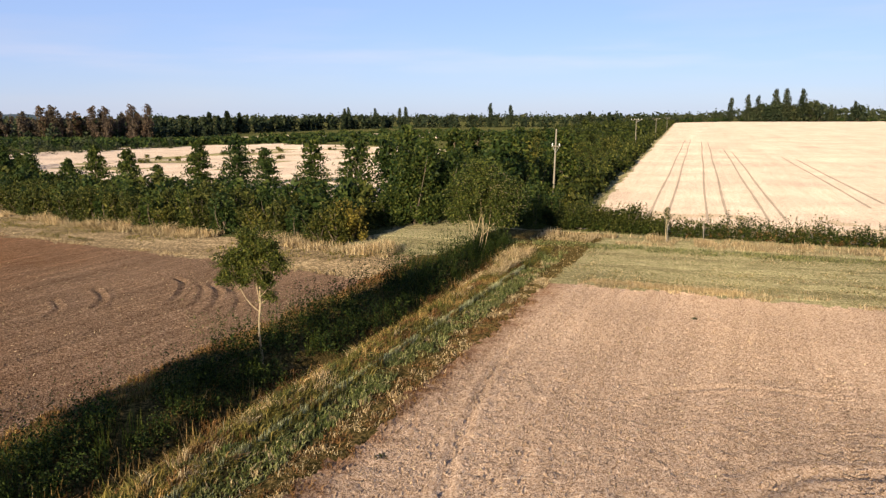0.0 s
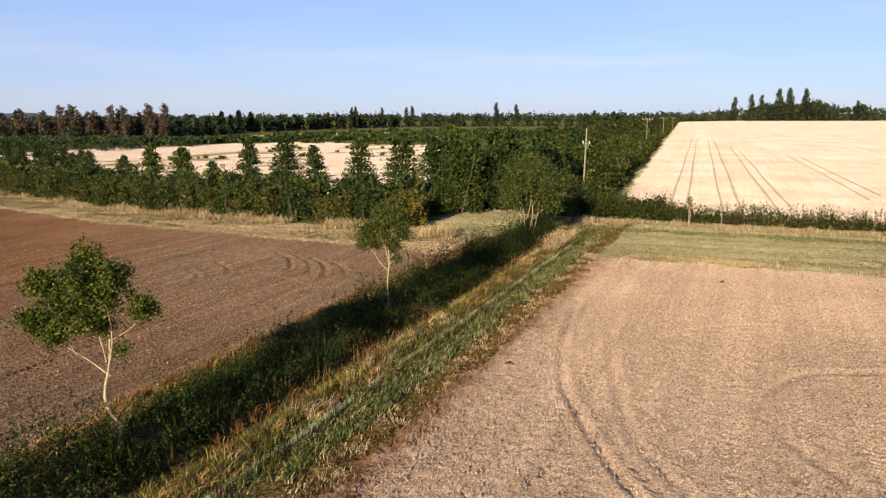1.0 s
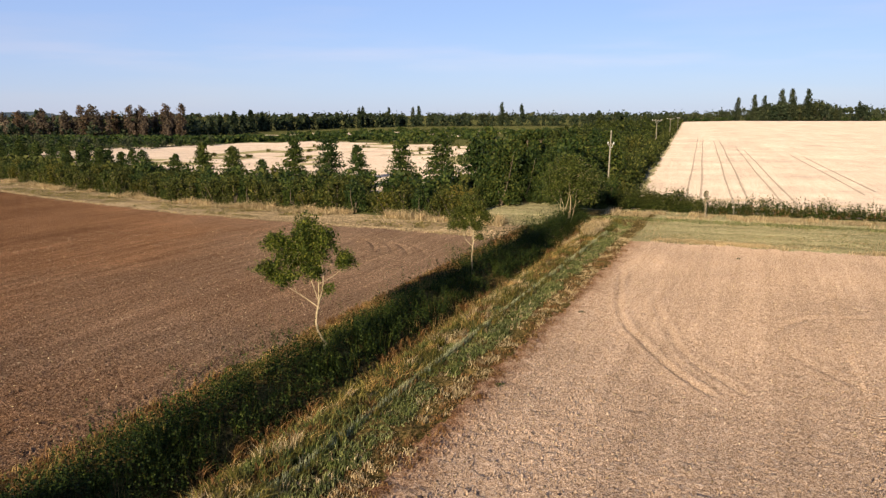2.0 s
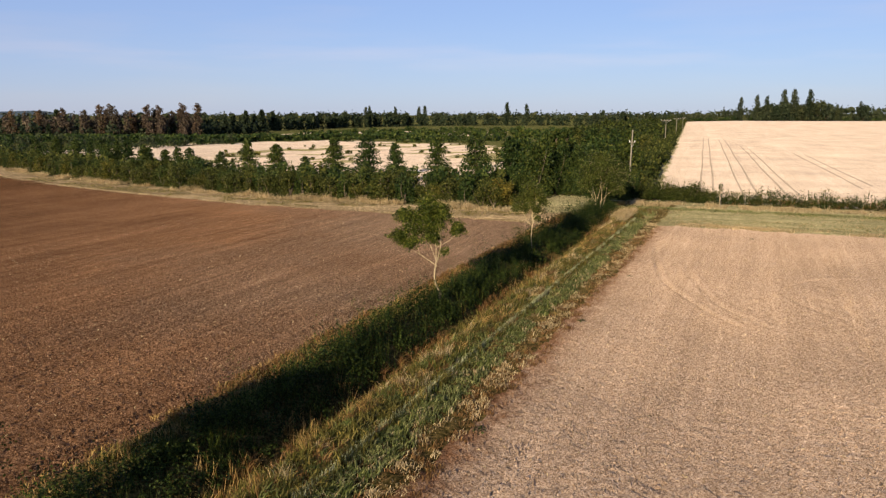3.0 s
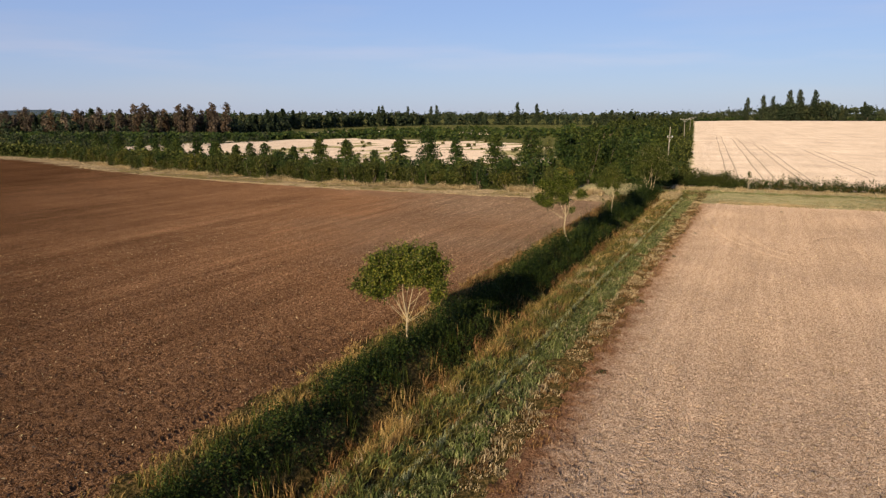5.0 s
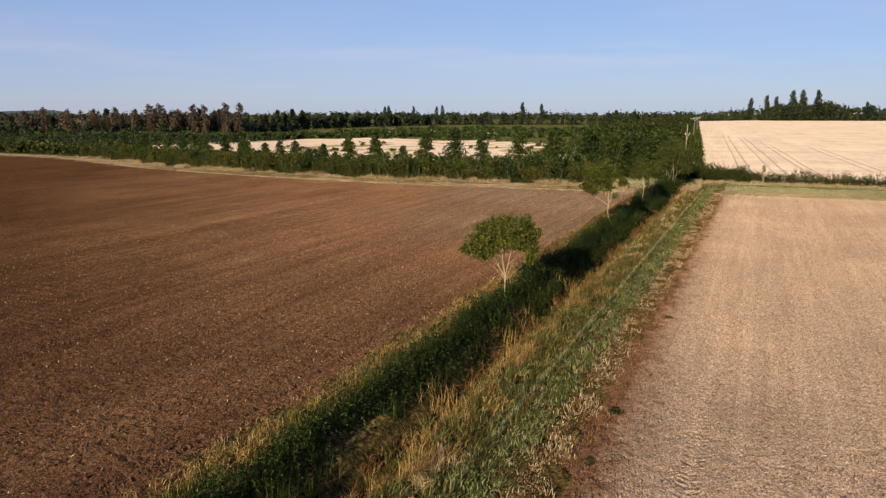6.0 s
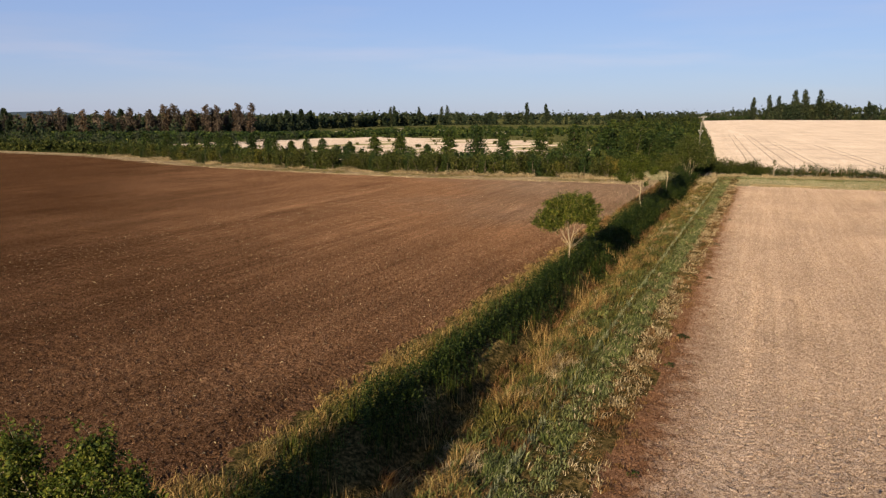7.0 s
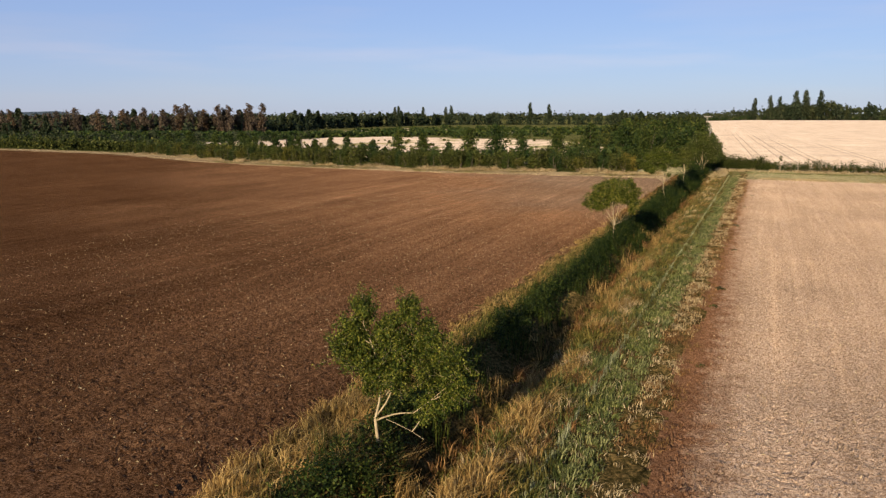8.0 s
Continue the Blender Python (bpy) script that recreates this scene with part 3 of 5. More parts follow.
grown_tree("ash_tree", -16.6, -6.9, "slender young tree with pale forked trunk and yellow-green leaves", [
    ((0, 0, 0), (0.05, 0, 1.7), 0.085, 0.065), ((0.05, 0, 1.7), (0.2, 0.1, 3.5), 0.055, 0.02), ((0.04, 0, 1.4), (-0.6, -0.1, 2.3), 0.045, 0.03),
    ((-0.6, -0.1, 2.3), (-0.9, 0, 3.2), 0.03, 0.014), ((0.05, 0, 1.6), (-0.25, 0.1, 3.4), 0.045, 0.015), ((0.05, 0, 2.0), (0.6, -0.1, 2.9), 0.03, 0.012)], [
    (-0.95, 0, 3.35, 0.55, 0.6, 0.5), (-0.3, 0, 4.0, 0.65, 0.7, 0.55), (0.4, 0, 3.8, 0.55, 0.6, 0.55), (0.75, 0, 3.15, 0.45, 0.5, 0.4), (-0.1, 0, 3.3, 0.8, 0.8, 0.6),
    (-1.25, 0, 2.7, 0.38, 0.4, 0.25), (-0.5, 0, 2.75, 0.45, 0.5, 0.35), (0.3, -0.1, 2.7, 0.45, 0.45, 0.3), (0.5, 0.1, 2.0, 0.25, 0.25, 0.25)], 0.078, LEAF_HAW, BARK_PALE, 0.55, dens=0.95)
grown_tree("ash_tree", -32.8, -7.1, "young tree leaning over the field with pale trunk and ragged crown", [
    ((0.1, 0, 0), (-0.18, 0, 1.6), 0.095, 0.075), ((-0.18, 0, 1.6), (-0.35, 0.1, 3.6), 0.06, 0.025), ((-0.18, 0, 1.65), (-0.1, -0.1, 3.8), 0.055, 0.02),
    ((-0.12, 0, 1.5), (-1.55, 0.1, 2.45), 0.05, 0.018), ((-0.2, 0, 1.9), (-0.9, 0.3, 3.5), 0.035, 0.014), ((-0.1, 0, 2.5), (0.85, -0.1, 3.2), 0.03, 0.012), ((-1.0, 0, 2.1), (-1.7, 0, 3.7), 0.03, 0.012)], [
    (-1.75, 0, 4.1, 0.6, 0.7, 0.5), (-0.65, 0, 4.6, 0.75, 0.8, 0.6), (-0.9, 0.1, 3.75, 0.95, 1.0, 0.65), (0.05, 0, 4.1, 0.6, 0.7, 0.75), (-2.05, 0, 3.05, 0.6, 0.6, 0.38),
    (-1.4, -0.1, 2.75, 0.6, 0.6, 0.33), (0.9, 0, 3.45, 0.52, 0.5, 0.38), (-0.3, -0.2, 3.1, 0.6, 0.7, 0.5), (-1.2, 0.3, 3.4, 0.6, 0.6, 0.5), (0.3, 0.1, 2.3, 0.22, 0.2, 0.15), (-0.5, -0.2, 4.0, 0.7, 0.6, 0.5)], 0.078, LEAF_TREE, BARK_PALE, 0.62)
grown_tree("field_maple", -58.8, -7.3, "small round-headed tree on a fan of pale bare stems", [
    ((0, 0, 0), (0.0, 0, 1.55), 0.09, 0.075), ((0, 0, 1.5), (-0.75, 0.1, 2.9), 0.045, 0.02), ((0, 0, 1.55), (-0.15, 0, 3.3), 0.06, 0.02), ((0, 0, 1.55), (0.3, -0.1, 3.0), 0.05, 0.02),
    ((0.12, 0, 2.1), (0.9, 0.1, 2.8), 0.03, 0.012), ((0, 0, 1.4), (-0.65, -0.2, 2.1), 0.03, 0.012), ((0, 0, 1.4), (0.95, 0.1, 2.2), 0.024, 0.01), ((0, 0, 1.35), (0.85, -0.1, 1.85), 0.02, 0.01),
    ((0, 0, 1.45), (-0.4, 0.3, 2.6), 0.03, 0.012), ((0, 0, 1.3), (-0.95, 0, 2.3), 0.02, 0.009), ((0, 0, 1.4), (0.5, 0.2, 2.6), 0.022, 0.01), ((0, 0, 1.4), (-0.35, -0.2, 2.8), 0.022, 0.01), ((0, 0, 1.5), (0.15, 0.3, 3.0), 0.035, 0.014)], [
    (-1.75, 0, 2.9, 0.55, 0.5, 0.3), (-1.3, 0, 3.35, 0.75, 0.8, 0.6), (-0.9, 0, 3.95, 0.7, 0.75, 0.5), (0.0, 0, 4.1, 0.9, 0.9, 0.5), (0.75, 0, 4.1, 0.75, 0.8, 0.5), (1.3, 0, 3.7, 0.5, 0.6, 0.45),
    (1.15, 0, 3.05, 0.7, 0.7, 0.5), (-1.1, 0, 2.7, 0.65, 0.6, 0.4), (1.35, -0.1, 2.55, 0.35, 0.4, 0.3), (-0.2, 0.7, 3.3, 1.1, 0.6, 0.65), (0.6, 0.6, 3.3, 0.8, 0.6, 0.65), (-0.3, -0.3, 3.4, 0.75, 0.6, 0.45), (0.4, -0.3, 3.35, 0.7, 0.6, 0.45), (-0.75, -0.2, 2.85, 0.55, 0.5, 0.4)], 0.078, LEAF_TREE, BARK_PALE)
grown_tree("ash_tree", -93.93, -6.63, "bushy young tree with whitish trunk and a low spreading limb", [
    ((0, 0, 0), (-0.19, 0, 1.17), 0.10, 0.08), ((-0.19, 0, 1.15), (-0.45, 0, 3.7), 0.065, 0.02), ((-0.18, 0, 1.1), (0.79, -0.1, 1.34), 0.05, 0.032), ((0.79, -0.1, 1.34), (1.95, 0, 2.3), 0.032, 0.012),
    ((-0.19, 0, 1.2), (0.35, 0.1, 2.3), 0.05, 0.025), ((0.35, 0.1, 2.3), (0.7, 0.1, 3.7), 0.03, 0.012), ((0.1, -0.05, 1.15), (1.07, -0.2, 0.66), 0.016, 0.008), ((0.1, 0, 1.8), (1.1, 0.2, 3.0), 0.03, 0.012)], [
    (-1.1, 0, 3.05, 0.52, 0.5, 0.36), (-0.75, 0, 3.5, 0.45, 0.5, 0.4), (-0.42, 0, 4.05, 0.38, 0.4, 0.5), (0.75, 0, 4.0, 0.4, 0.42, 0.52), (0.25, 0, 3.15, 0.65, 0.7, 0.48), (1.2, 0, 3.3, 0.5, 0.5, 0.5),
    (1.9, 0, 2.7, 0.58, 0.55, 0.42), (1.95, -0.1, 1.95, 0.42, 0.4, 0.36), (1.3, -0.1, 2.4, 0.65, 0.7, 0.5), (1.1, -0.1, 1.45, 0.45, 0.45, 0.36), (1.65, -0.1, 1.65, 0.42, 0.45, 0.3), (-0.45, 0, 2.55, 0.6, 0.65, 0.5),
    (-0.3, 0, 2.05, 0.36, 0.4, 0.28), (0.4, -0.2, 2.35, 0.55, 0.6, 0.48), (0.1, 0.4, 2.8, 0.75, 0.55, 0.55), (0.2, 0.1, 3.6, 0.42, 0.42, 0.34), (-0.6, 0.2, 3.0, 0.5, 0.5, 0.4), (0.9, 0.2, 2.9, 0.6, 0.6, 0.5)], 0.058, LEAF_TREE, BARK_PALE, 0.2, dens=1.45)
grown_tree("hawthorn_tree", 7.0, -7.1, "broad bushy tree on several pale upright stems", [
    ((0, 0, 0), (-0.1, 0, 1.6), 0.060, 0.042), ((0.25, 0, 0), (0.5, 0.1, 2.4), 0.054, 0.030), ((-0.1, 0, 1.5), (-0.9, 0, 4.2), 0.048, 0.018), ((0, 0, 1.2), (0.1, 0.1, 4.6), 0.054, 0.018),
    ((0.5, 0.1, 2.2), (1.5, 0, 4.0), 0.036, 0.012), ((0, 0, 0.8), (-1.3, 0, 3.0), 0.036, 0.012), ((0.3, 0, 1.0), (1.5, -0.2, 2.4), 0.030, 0.012), ((-0.35, 0, 0), (-0.75, 0, 3.6), 0.048, 0.018), ((0.45, -0.1, 0), (1.0, 0, 3.6), 0.048, 0.018), ((0.1, -0.1, 0), (0.25, -0.3, 3.8), 0.054, 0.018)], [
    (0.3, 0, 4.8, 1.9, 1.8, 1.4), (-1.1, 0, 4.1, 1.2, 1.4, 1.3), (1.7, 0, 4.0, 1.5, 1.5, 1.3), (2.3, 0, 2.9, 1.1, 1.2, 1.0), (2.7, 0, 4.0, 1.0, 1.1, 0.9), (-1.4, 0, 3.1, 0.9, 1.0, 0.9),
    (0.5, 0.8, 3.7, 1.6, 1.3, 1.2), (0.4, 0, 5.6, 1.2, 1.2, 0.7), (-0.7, -0.6, 3.6, 1.2, 0.9, 0.8), (1.5, -0.7, 3.2, 1.4, 0.9, 0.9), (0.4, -0.8, 4.4, 1.7, 1.0, 1.1), (-1.2, -0.3, 2.4, 0.8, 0.7, 0.6), (1.7, -0.3, 2.2, 0.9, 0.8, 0.6), (0.2, 0.7, 2.6, 1.3, 0.8, 0.7)], 0.13, LEAF_HAW, BARK_PALE, dens=0.22)


# ---- shrubs and young trees of the plantation ----
def shrub_shape(seed, wide, tall, leaves, leaf):
    r = np.random.default_rng(seed)
    leaves = int(leaves * 0.76)
    lumps = [(0, 0, tall * 0.5, wide * 0.36, wide * 0.36, tall * 0.42, leaves // 3)]
    for k in range(9):
        a = r.uniform(0, 2 * np.pi)
        d = wide * r.uniform(0.15, 0.34)
        z = tall * r.uniform(0.22, 0.82)
        s = wide * r.uniform(0.16, 0.26)
        lumps.append((d * math.cos(a), d * math.sin(a), z, s, s, s * r.uniform(0.9, 1.5), leaves // 13))
    for k in range(5):
        a = k * 1.26 + r.uniform(-0.4, 0.4)
        lumps.append((wide * 0.27 * math.cos(a), wide * 0.27 * math.sin(a), tall * 0.13, wide * 0.2, wide * 0.2, tall * 0.14, leaves // 14))
    pts = blob_points(lumps, r)
    pts[:, 2] = np.clip(pts[:, 2], 0.05, None)
    sizes = np.full(len(pts), leaf)
    sizes[:leaves // 3] *= 1.5
    return diamonds(pts, sizes, 1.0, r), [bend((0, 0, 0), (r.normal() * wide * 0.2, r.normal() * wide * 0.2, tall * 0.7), 0.05, 0.012, 0.1, 4, r) for _ in range(5)]


def cone_shape(seed, wide, tall, leaves, leaf, foot=0.08, power=1.0):
    """A young tree, pointed, in uneven whorls."""
    r = np.random.default_rng(seed)
    lumps, limbs = [], [bend((0, 0, 0), (r.normal() * 0.08, r.normal() * 0.08, tall * 0.97), 0.02 * tall, 0.008, 0.02, 6, r)]
    n = int(7 + tall * 3)
    for k in range(n):
        for a in r.uniform(0, 2 * np.pi, 3):
            f = min(1.0, foot + (1 - foot) * (k + r.uniform(-0.8, 0.8)) / n)
            rad = wide * 0.5 * (1 - max(f, 0)) ** power * r.uniform(0.7, 1.12) + 0.05 * wide
            x, y = rad * 0.55 * math.cos(a), rad * 0.55 * math.sin(a)
            s = rad * 0.55 + 0.05 * wide
            lumps.append((x, y, f * tall * 0.96 + 0.02 * tall, s, s, tall / n * 1.25, max(4, int(leaves / (3 * n) * (0.35 + 1.3 * (1 - f))))))
            if k % 2 == 0:
                limbs.append(bend((0, 0, max(0, f * tall * 0.9)), (x, y, f * tall), 0.02, 0.006, 0.1, 3, r))
    pts = blob_points(lumps, r)
    return diamonds(pts, leaf * (1.6 - 0.7 * np.clip(np.hypot(pts[:, 0], pts[:, 1]) / (0.3 * wide), 0, 1)), 1.0, r), limbs


def column_shape(seed, wide, tall, leaves, leaf):
    """A tall narrow tree: lumps up one axis, widest below the middle."""
    r = np.random.default_rng(seed)
    lumps = []
    for f in np.linspace(0.05, 0.96, 22):
        rad = wide * 0.5 * min(1.0, (f + 0.06) * 4) * (1 - f) ** 0.32
        lumps.append((r.normal() * 0.12 * rad, r.normal() * 0.12 * rad, f * tall, rad * r.uniform(0.95, 1.1), rad * r.uniform(0.95, 1.1), tall * 0.075, max(6, int(leaves / 14 * rad / wide * 2))))
    return diamonds(blob_points(lumps, r), leaf, 1.0, r), [bend((0, 0, 0), (0, 0, tall * 0.9), 0.2, 0.03, 0.01, 5, r)]


def plant(name, shape, leaf_mat, label, cat, bark=BARK, grp=""):
    """A thing with trunk and crown, parked at the origin of its own first pose."""
    (lv, lf), limbs = shape
    root = new(name)
    tv, tf = tubes(limbs, 5)
    part("trunk", mesh("trunk", tv, [(tf, 0)], bark), root)
    part("crown", mesh("crown", lv, [(lf, 0)], leaf_mat), root)
    return tagged(root, label, cat, grp)


def spread(first, spots):
    """Set the first plant at the first spot and copies at the rest. Spots: u, v, size."""
    for k, (u, v, s) in enumerate(spots):
        m = at(u, v, -0.05, rng.uniform(0, 360), s)
        if k == 0:
            first.matrix_world = m
        else:
            c = copy_thing(first, m)
            c.matrix_basis = m


def scattered(u0, u1, v0, v1, gap, inside, r):
    """Uneven rows of places, gap metres apart, kept where inside(u, v) holds."""
    out = []
    for a in np.arange(u0, u1, gap):
        for b in np.arange(v0, v1, gap):
            p, q = a + r.uniform(-0.45, 0.45) * gap, b + r.uniform(-0.45, 0.45) * gap
            if inside(p, q):
                out.append((p, q))
    return out


r5 = np.random.default_rng(5)
front = [(float(field_end(v)) + 8.9 + r5.uniform(-0.9, 0.6), v + r5.uniform(-0.5, 0.5)) for v in np.arange(-170, -17, 2.0)]
second = [(float(field_end(v)) + 12.3 + r5.uniform(-0.8, 0.8), v + r5.uniform(-0.8, 0.8)) for v in np.arange(-150, -17, 2.3)]
kinds = [
    plant("shrub", shrub_shape(11, 3.0, 3.1, 1400, 0.195), LEAF_SHRUB, "dense green shrub at the edge of the plantation", "shrub", grp="shrubs of the plantation edge"),
    plant("shrub", shrub_shape(12, 3.3, 3.6, 1400, 0.195), LEAF_SHRUB, "dense green shrub at the edge of the plantation", "shrub", grp="shrubs of the plantation edge"),
    plant("shrub", shrub_shape(13, 2.8, 3.4, 1400, 0.195), LEAF_DARK, "dark green shrub at the edge of the plantation", "shrub", grp="shrubs of the plantation edge"),
    plant("shrub", shrub_shape(14, 3.2, 2.8, 1400, 0.195), LEAF_SHRUB, "low spreading green shrub in the plantation", "shrub", grp="shrubs of the plantation edge"),
]
places = front + second
for k, kind in enumerate(kinds):
    spread(kind, [(u, v, r5.uniform(0.85, 1.22)) for u, v in places[k::4]])
gold = plant("shrub", shrub_shape(21, 3.2, 3.2, 1700, 0.2), LEAF_GOLD, "yellowing shrub at the corner of the plantation", "shrub")
spread(gold, [(9.0, -17.6, 1.0)])
corner = plant("shrub", shrub_shape(22, 3.6, 4.2, 2300, 0.2), LEAF_DARK, "tall dark shrub shading the corner of the ditch", "shrub", grp="shrubs at the ditch corner")
spread(corner, [(18.5, -6.4, 0.62), (21.5, -5.6, 0.72), (19.5, -9.4, 1.0), (24.0, -8.6, 0.95), (22.0, -7.6, 0.85), (23, -11.5, 1.3), (26.5, -6.6, 0.8), (26.2, -8.2, 0.9), (19.5, -17.4, 0.9), (17.0, -18.6, 0.85), (22.5, -16.2, 0.9), (22, -13.5, 1.2), (26, -10, 1.3)])
big = plant("tree", shrub_shape(24, 5.0, 7.4, 5400, 0.21), LEAF_DARK, "tall dark leafy tree beside the track into the plantation", "tree", grp="dark trees by the track")
spread(big, [(18.2, -16.8, 1.15), (21.5, -11.9, 0.92), (21.5, -15.2, 0.98), (25, -18.5, 0.95), (27, -13, 0.95), (33, -10.5, 0.75)])
low_bush = plant("shrub", shrub_shape(23, 3.0, 1.9, 1400, 0.18), LEAF_SHRUB, "low green bush at the end of the hedge", "shrub", grp="bushes at the hedge end")
spread(low_bush, [(21.3, -3.6, 1.25), (20.3, -1.4, 1.1), (22.5, -5.2, 1.25), (19.8, 0.9, 1.15), (19.4, 3.0, 0.8)])

pointed = [plant("young_tree", cone_shape(31 + k, w, h, 3700, 0.30, 0.03, p), m, l, "tree", grp="young trees above the shrubs") for k, (w, h, p, m, l) in enumerate([
    (5.8, 7.2, 0.68, LEAF_DARK, "dark pointed young tree rising above the shrubs"),
    (6.0, 7.4, 0.55, LEAF_DARK, "leafy young tree rising above the shrubs"),
    (5.6, 6.0, 0.7, LEAF_DARK, "small dark pointed tree above the shrubs")])]


def uv_of(x, y):
    d = np.array([x, y]) - ORIGIN
    return float(d @ U), float(d @ V)


spread(pointed[0], [(*uv_of(x, y), s) for x, y, s in [(-46.1, 99.9, 0.93), (-30.7, 94.9, 0.98), (-20.3, 87, 0.85), (-81, 134, 0.9), (-63, 114, 0.75), (1.5, 70, 1.12), (-3.0, 71.6, 1.18), (-4.6, 67, 1.0), (-95, 152, 0.9), (4, 77, 1.1)]])
spread(pointed[1], [(*uv_of(x, y), s) for x, y, s in [(-25.3, 92.8, 1.05), (-13.8, 82, 0.95), (-8.5, 76.5, 1.05), (-72, 120, 0.75), (7, 68, 1.0), (13.1, 79, 1.05), (9, 84, 1.05), (3, 88, 1.0), (-58, 106, 0.75), (14, 92, 1.0)]])
spread(pointed[2], [(*uv_of(x, y), s) for x, y, s in [(-40.6, 96.8, 1.0), (-52, 104, 0.8), (-105, 160, 1.0), (-88, 140, 0.9), (-35, 92, 0.7), (-68, 121, 0.8), (-75, 128, 0.95), (-91, 146, 0.8), (-99, 155, 0.9), (-98, 168, 0.9), (-84, 132, 0.7), (-2, 84, 1.0), (-119, 178, 1.0), (-127, 182, 0.9), (-78, 138, 0.8), (-96, 163, 0.8), (5, 62.5, 1.2), (-1, 80, 1.1)]])


def thicket(name, shapes, spots, mat, label, cat, lift=-0.1):
    """Many plants too many to count, as one mesh. Spots: u, v, size."""
    vs_, fs_, n = [], [], 0
    for u, v, s in spots:
        (lv, lf), _ = shapes[int(rng.integers(len(shapes)))]
        a = rng.uniform(0, 2 * np.pi)
        turn = np.array([[math.cos(a), -math.sin(a), 0], [math.sin(a), math.cos(a), 0], [0, 0, 1]])
        vs_.append(lv @ turn.T * s + xyz(u, v, lift))
        fs_.append(lf + n)
        n += len(lv)
    return tagged(part(name, mesh(name, np.concatenate(vs_), [(np.concatenate(fs_), 0)], mat)), label, cat, kind="stuff")


# the belt behind its front rows, and the plantation beside the ditch's line
r6 = np.random.default_rng(6)
mid_shrubs = [shrub_shape(41 + k, 3.4, 3.1 + 0.3 * k, 340, 0.38) for k in range(4)]
inner = scattered(8, 200, -330, -17, 3.1, lambda u, v: float(field_end(v)) + (13.6 if v > -150 else 9) < u < float(belt_back(v)) + r6.uniform(-2, 1), r6)
spots_in = [(u, v, r6.uniform(0.8, 1.3) * (1.0 if u < float(field_end(v)) + 19 else 0.85)) for u, v in inner]
far_shrubs = [shrub_shape(46 + k, 3.4, 3.1 + 0.3 * k, 120, 0.62) for k in range(4)]
near_in, far_in = [q for q in spots_in if q[1] > -85], [q for q in spots_in if q[1] <= -85]
thicket("plantation", mid_shrubs, near_in[::2], LEAF_SHRUB, "dense belt of green shrubs and saplings behind the field", "plantation")
thicket("plantation", mid_shrubs, near_in[1::2], LEAF_DARK, "darker shrubs within the belt behind the field", "plantation")
thicket("plantation", far_shrubs, far_in, LEAF_SHRUB, "belt of green shrubs running on behind the field", "plantation")
mid_trees = [cone_shape(51 + k, 3.8, 5.0 + 0.5 * k, 480, 0.33, 0.04, 0.55) for k in range(3)] + [shrub_shape(61 + k, 4.2, 4.6, 500, 0.33) for k in range(3)]


def in_wood(u, v):
    left = -16.5 if u < 57 else -38 - 0.15 * (u - 57) + r6.uniform(-3, 3)
    if (u < 27 and v < -10.5) or (u < 32 and v > -10.2):
        return False
    return left < v < float(wheat_edge(u)) - 4.0


wood_near = scattered(19, 150, -60, -4, 4.4, in_wood, r6)
corner_trees = [shrub_shape(151 + k, 4.6, 4.4 + 0.5 * k, 1150, 0.25) for k in range(3)] + [cone_shape(155, 4.0, 5.6, 1000, 0.26, 0.04, 0.5)]
front_wood = [(u, v, r6.uniform(0.45, 0.85) * (1.45 if r6.random() < 0.2 else 1.0)) for u, v in wood_near if u < 52]
back_wood = [(u, v, r6.uniform(0.4, 0.75) * (1.4 if r6.random() < 0.15 else 1.0)) for u, v in wood_near if u >= 52]
for k, (mat, label) in enumerate([(LEAF_WOOD, "young wood of mixed green trees along the stubble field"), (LEAF_SHRUB, "lighter green trees in the wood along the stubble field"), (LEAF_DARK, "dark young trees in the wood along the stubble field")]):
    thicket("young_wood", corner_trees, front_wood[k::3], mat, label, "wood")
    thicket("young_wood", mid_trees, back_wood[k::3], mat, label, "wood")
far_trees = [shrub_shape(71 + k, 6.5, 6.0 + 0.5 * k, 105, 1.1) for k in range(4)] + [cone_shape(75, 5, 7.5, 110, 1.0, 0.05, 0.6)]
wood_far = scattered(150, 610, -170, -10, 6.9, in_wood, r6)
thicket("young_wood", far_trees, [(u, v, r6.uniform(0.4, 0.75) * (1.4 if r6.random() < 0.1 else 1.0)) for u, v in wood_far], LEAF_WOOD, "young green wood running on beside the stubble field", "wood")
edge_shrubs = [shrub_shape(81 + k, 3.2, 3.0, 200, 0.43) for k in range(3)]
edge = [(u, float(wheat_edge(u)) - 2.0 + r6.uniform(-1.2, 0.6), r6.uniform(0.6, 1.2)) for u in np.concatenate([np.arange(31, 160, 1.4), np.arange(160, 600, 4.0)])]
thicket("field_hedge", edge_shrubs, edge, LEAF_SHRUB, "thick green hedge along the stubble field", "hedge")

# low scrub in the pale field and beyond it
low = [shrub_shape(91 + k, 3.0, 1.6, 42, 0.84) for k in range(3)]
dots = [(u, v) for u, v in zip(r6.uniform(80, 230, 300), r6.uniform(-150, -45, 300)) if grain(u, v, 12, 13) > 0.6]
band = [(u, v) for u, v in zip(r6.uniform(0, 1, 640), r6.uniform(-380, -150, 640))]
band = [(float(np.interp(v, [-380, -222, -200, -172, -150], [158, 172, 190, 242, 250])) + 34 * a, v) for a, v in band]
dots2 = list(zip(r6.uniform(215, 430, 420), r6.uniform(-230, -60, 420)))
thicket("scrub", low, [(u, v, r6.uniform(0.35, 0.75)) for u, v in dots], LEAF_SHRUB, "low scrub bushes scattered over the pale field", "scrub")
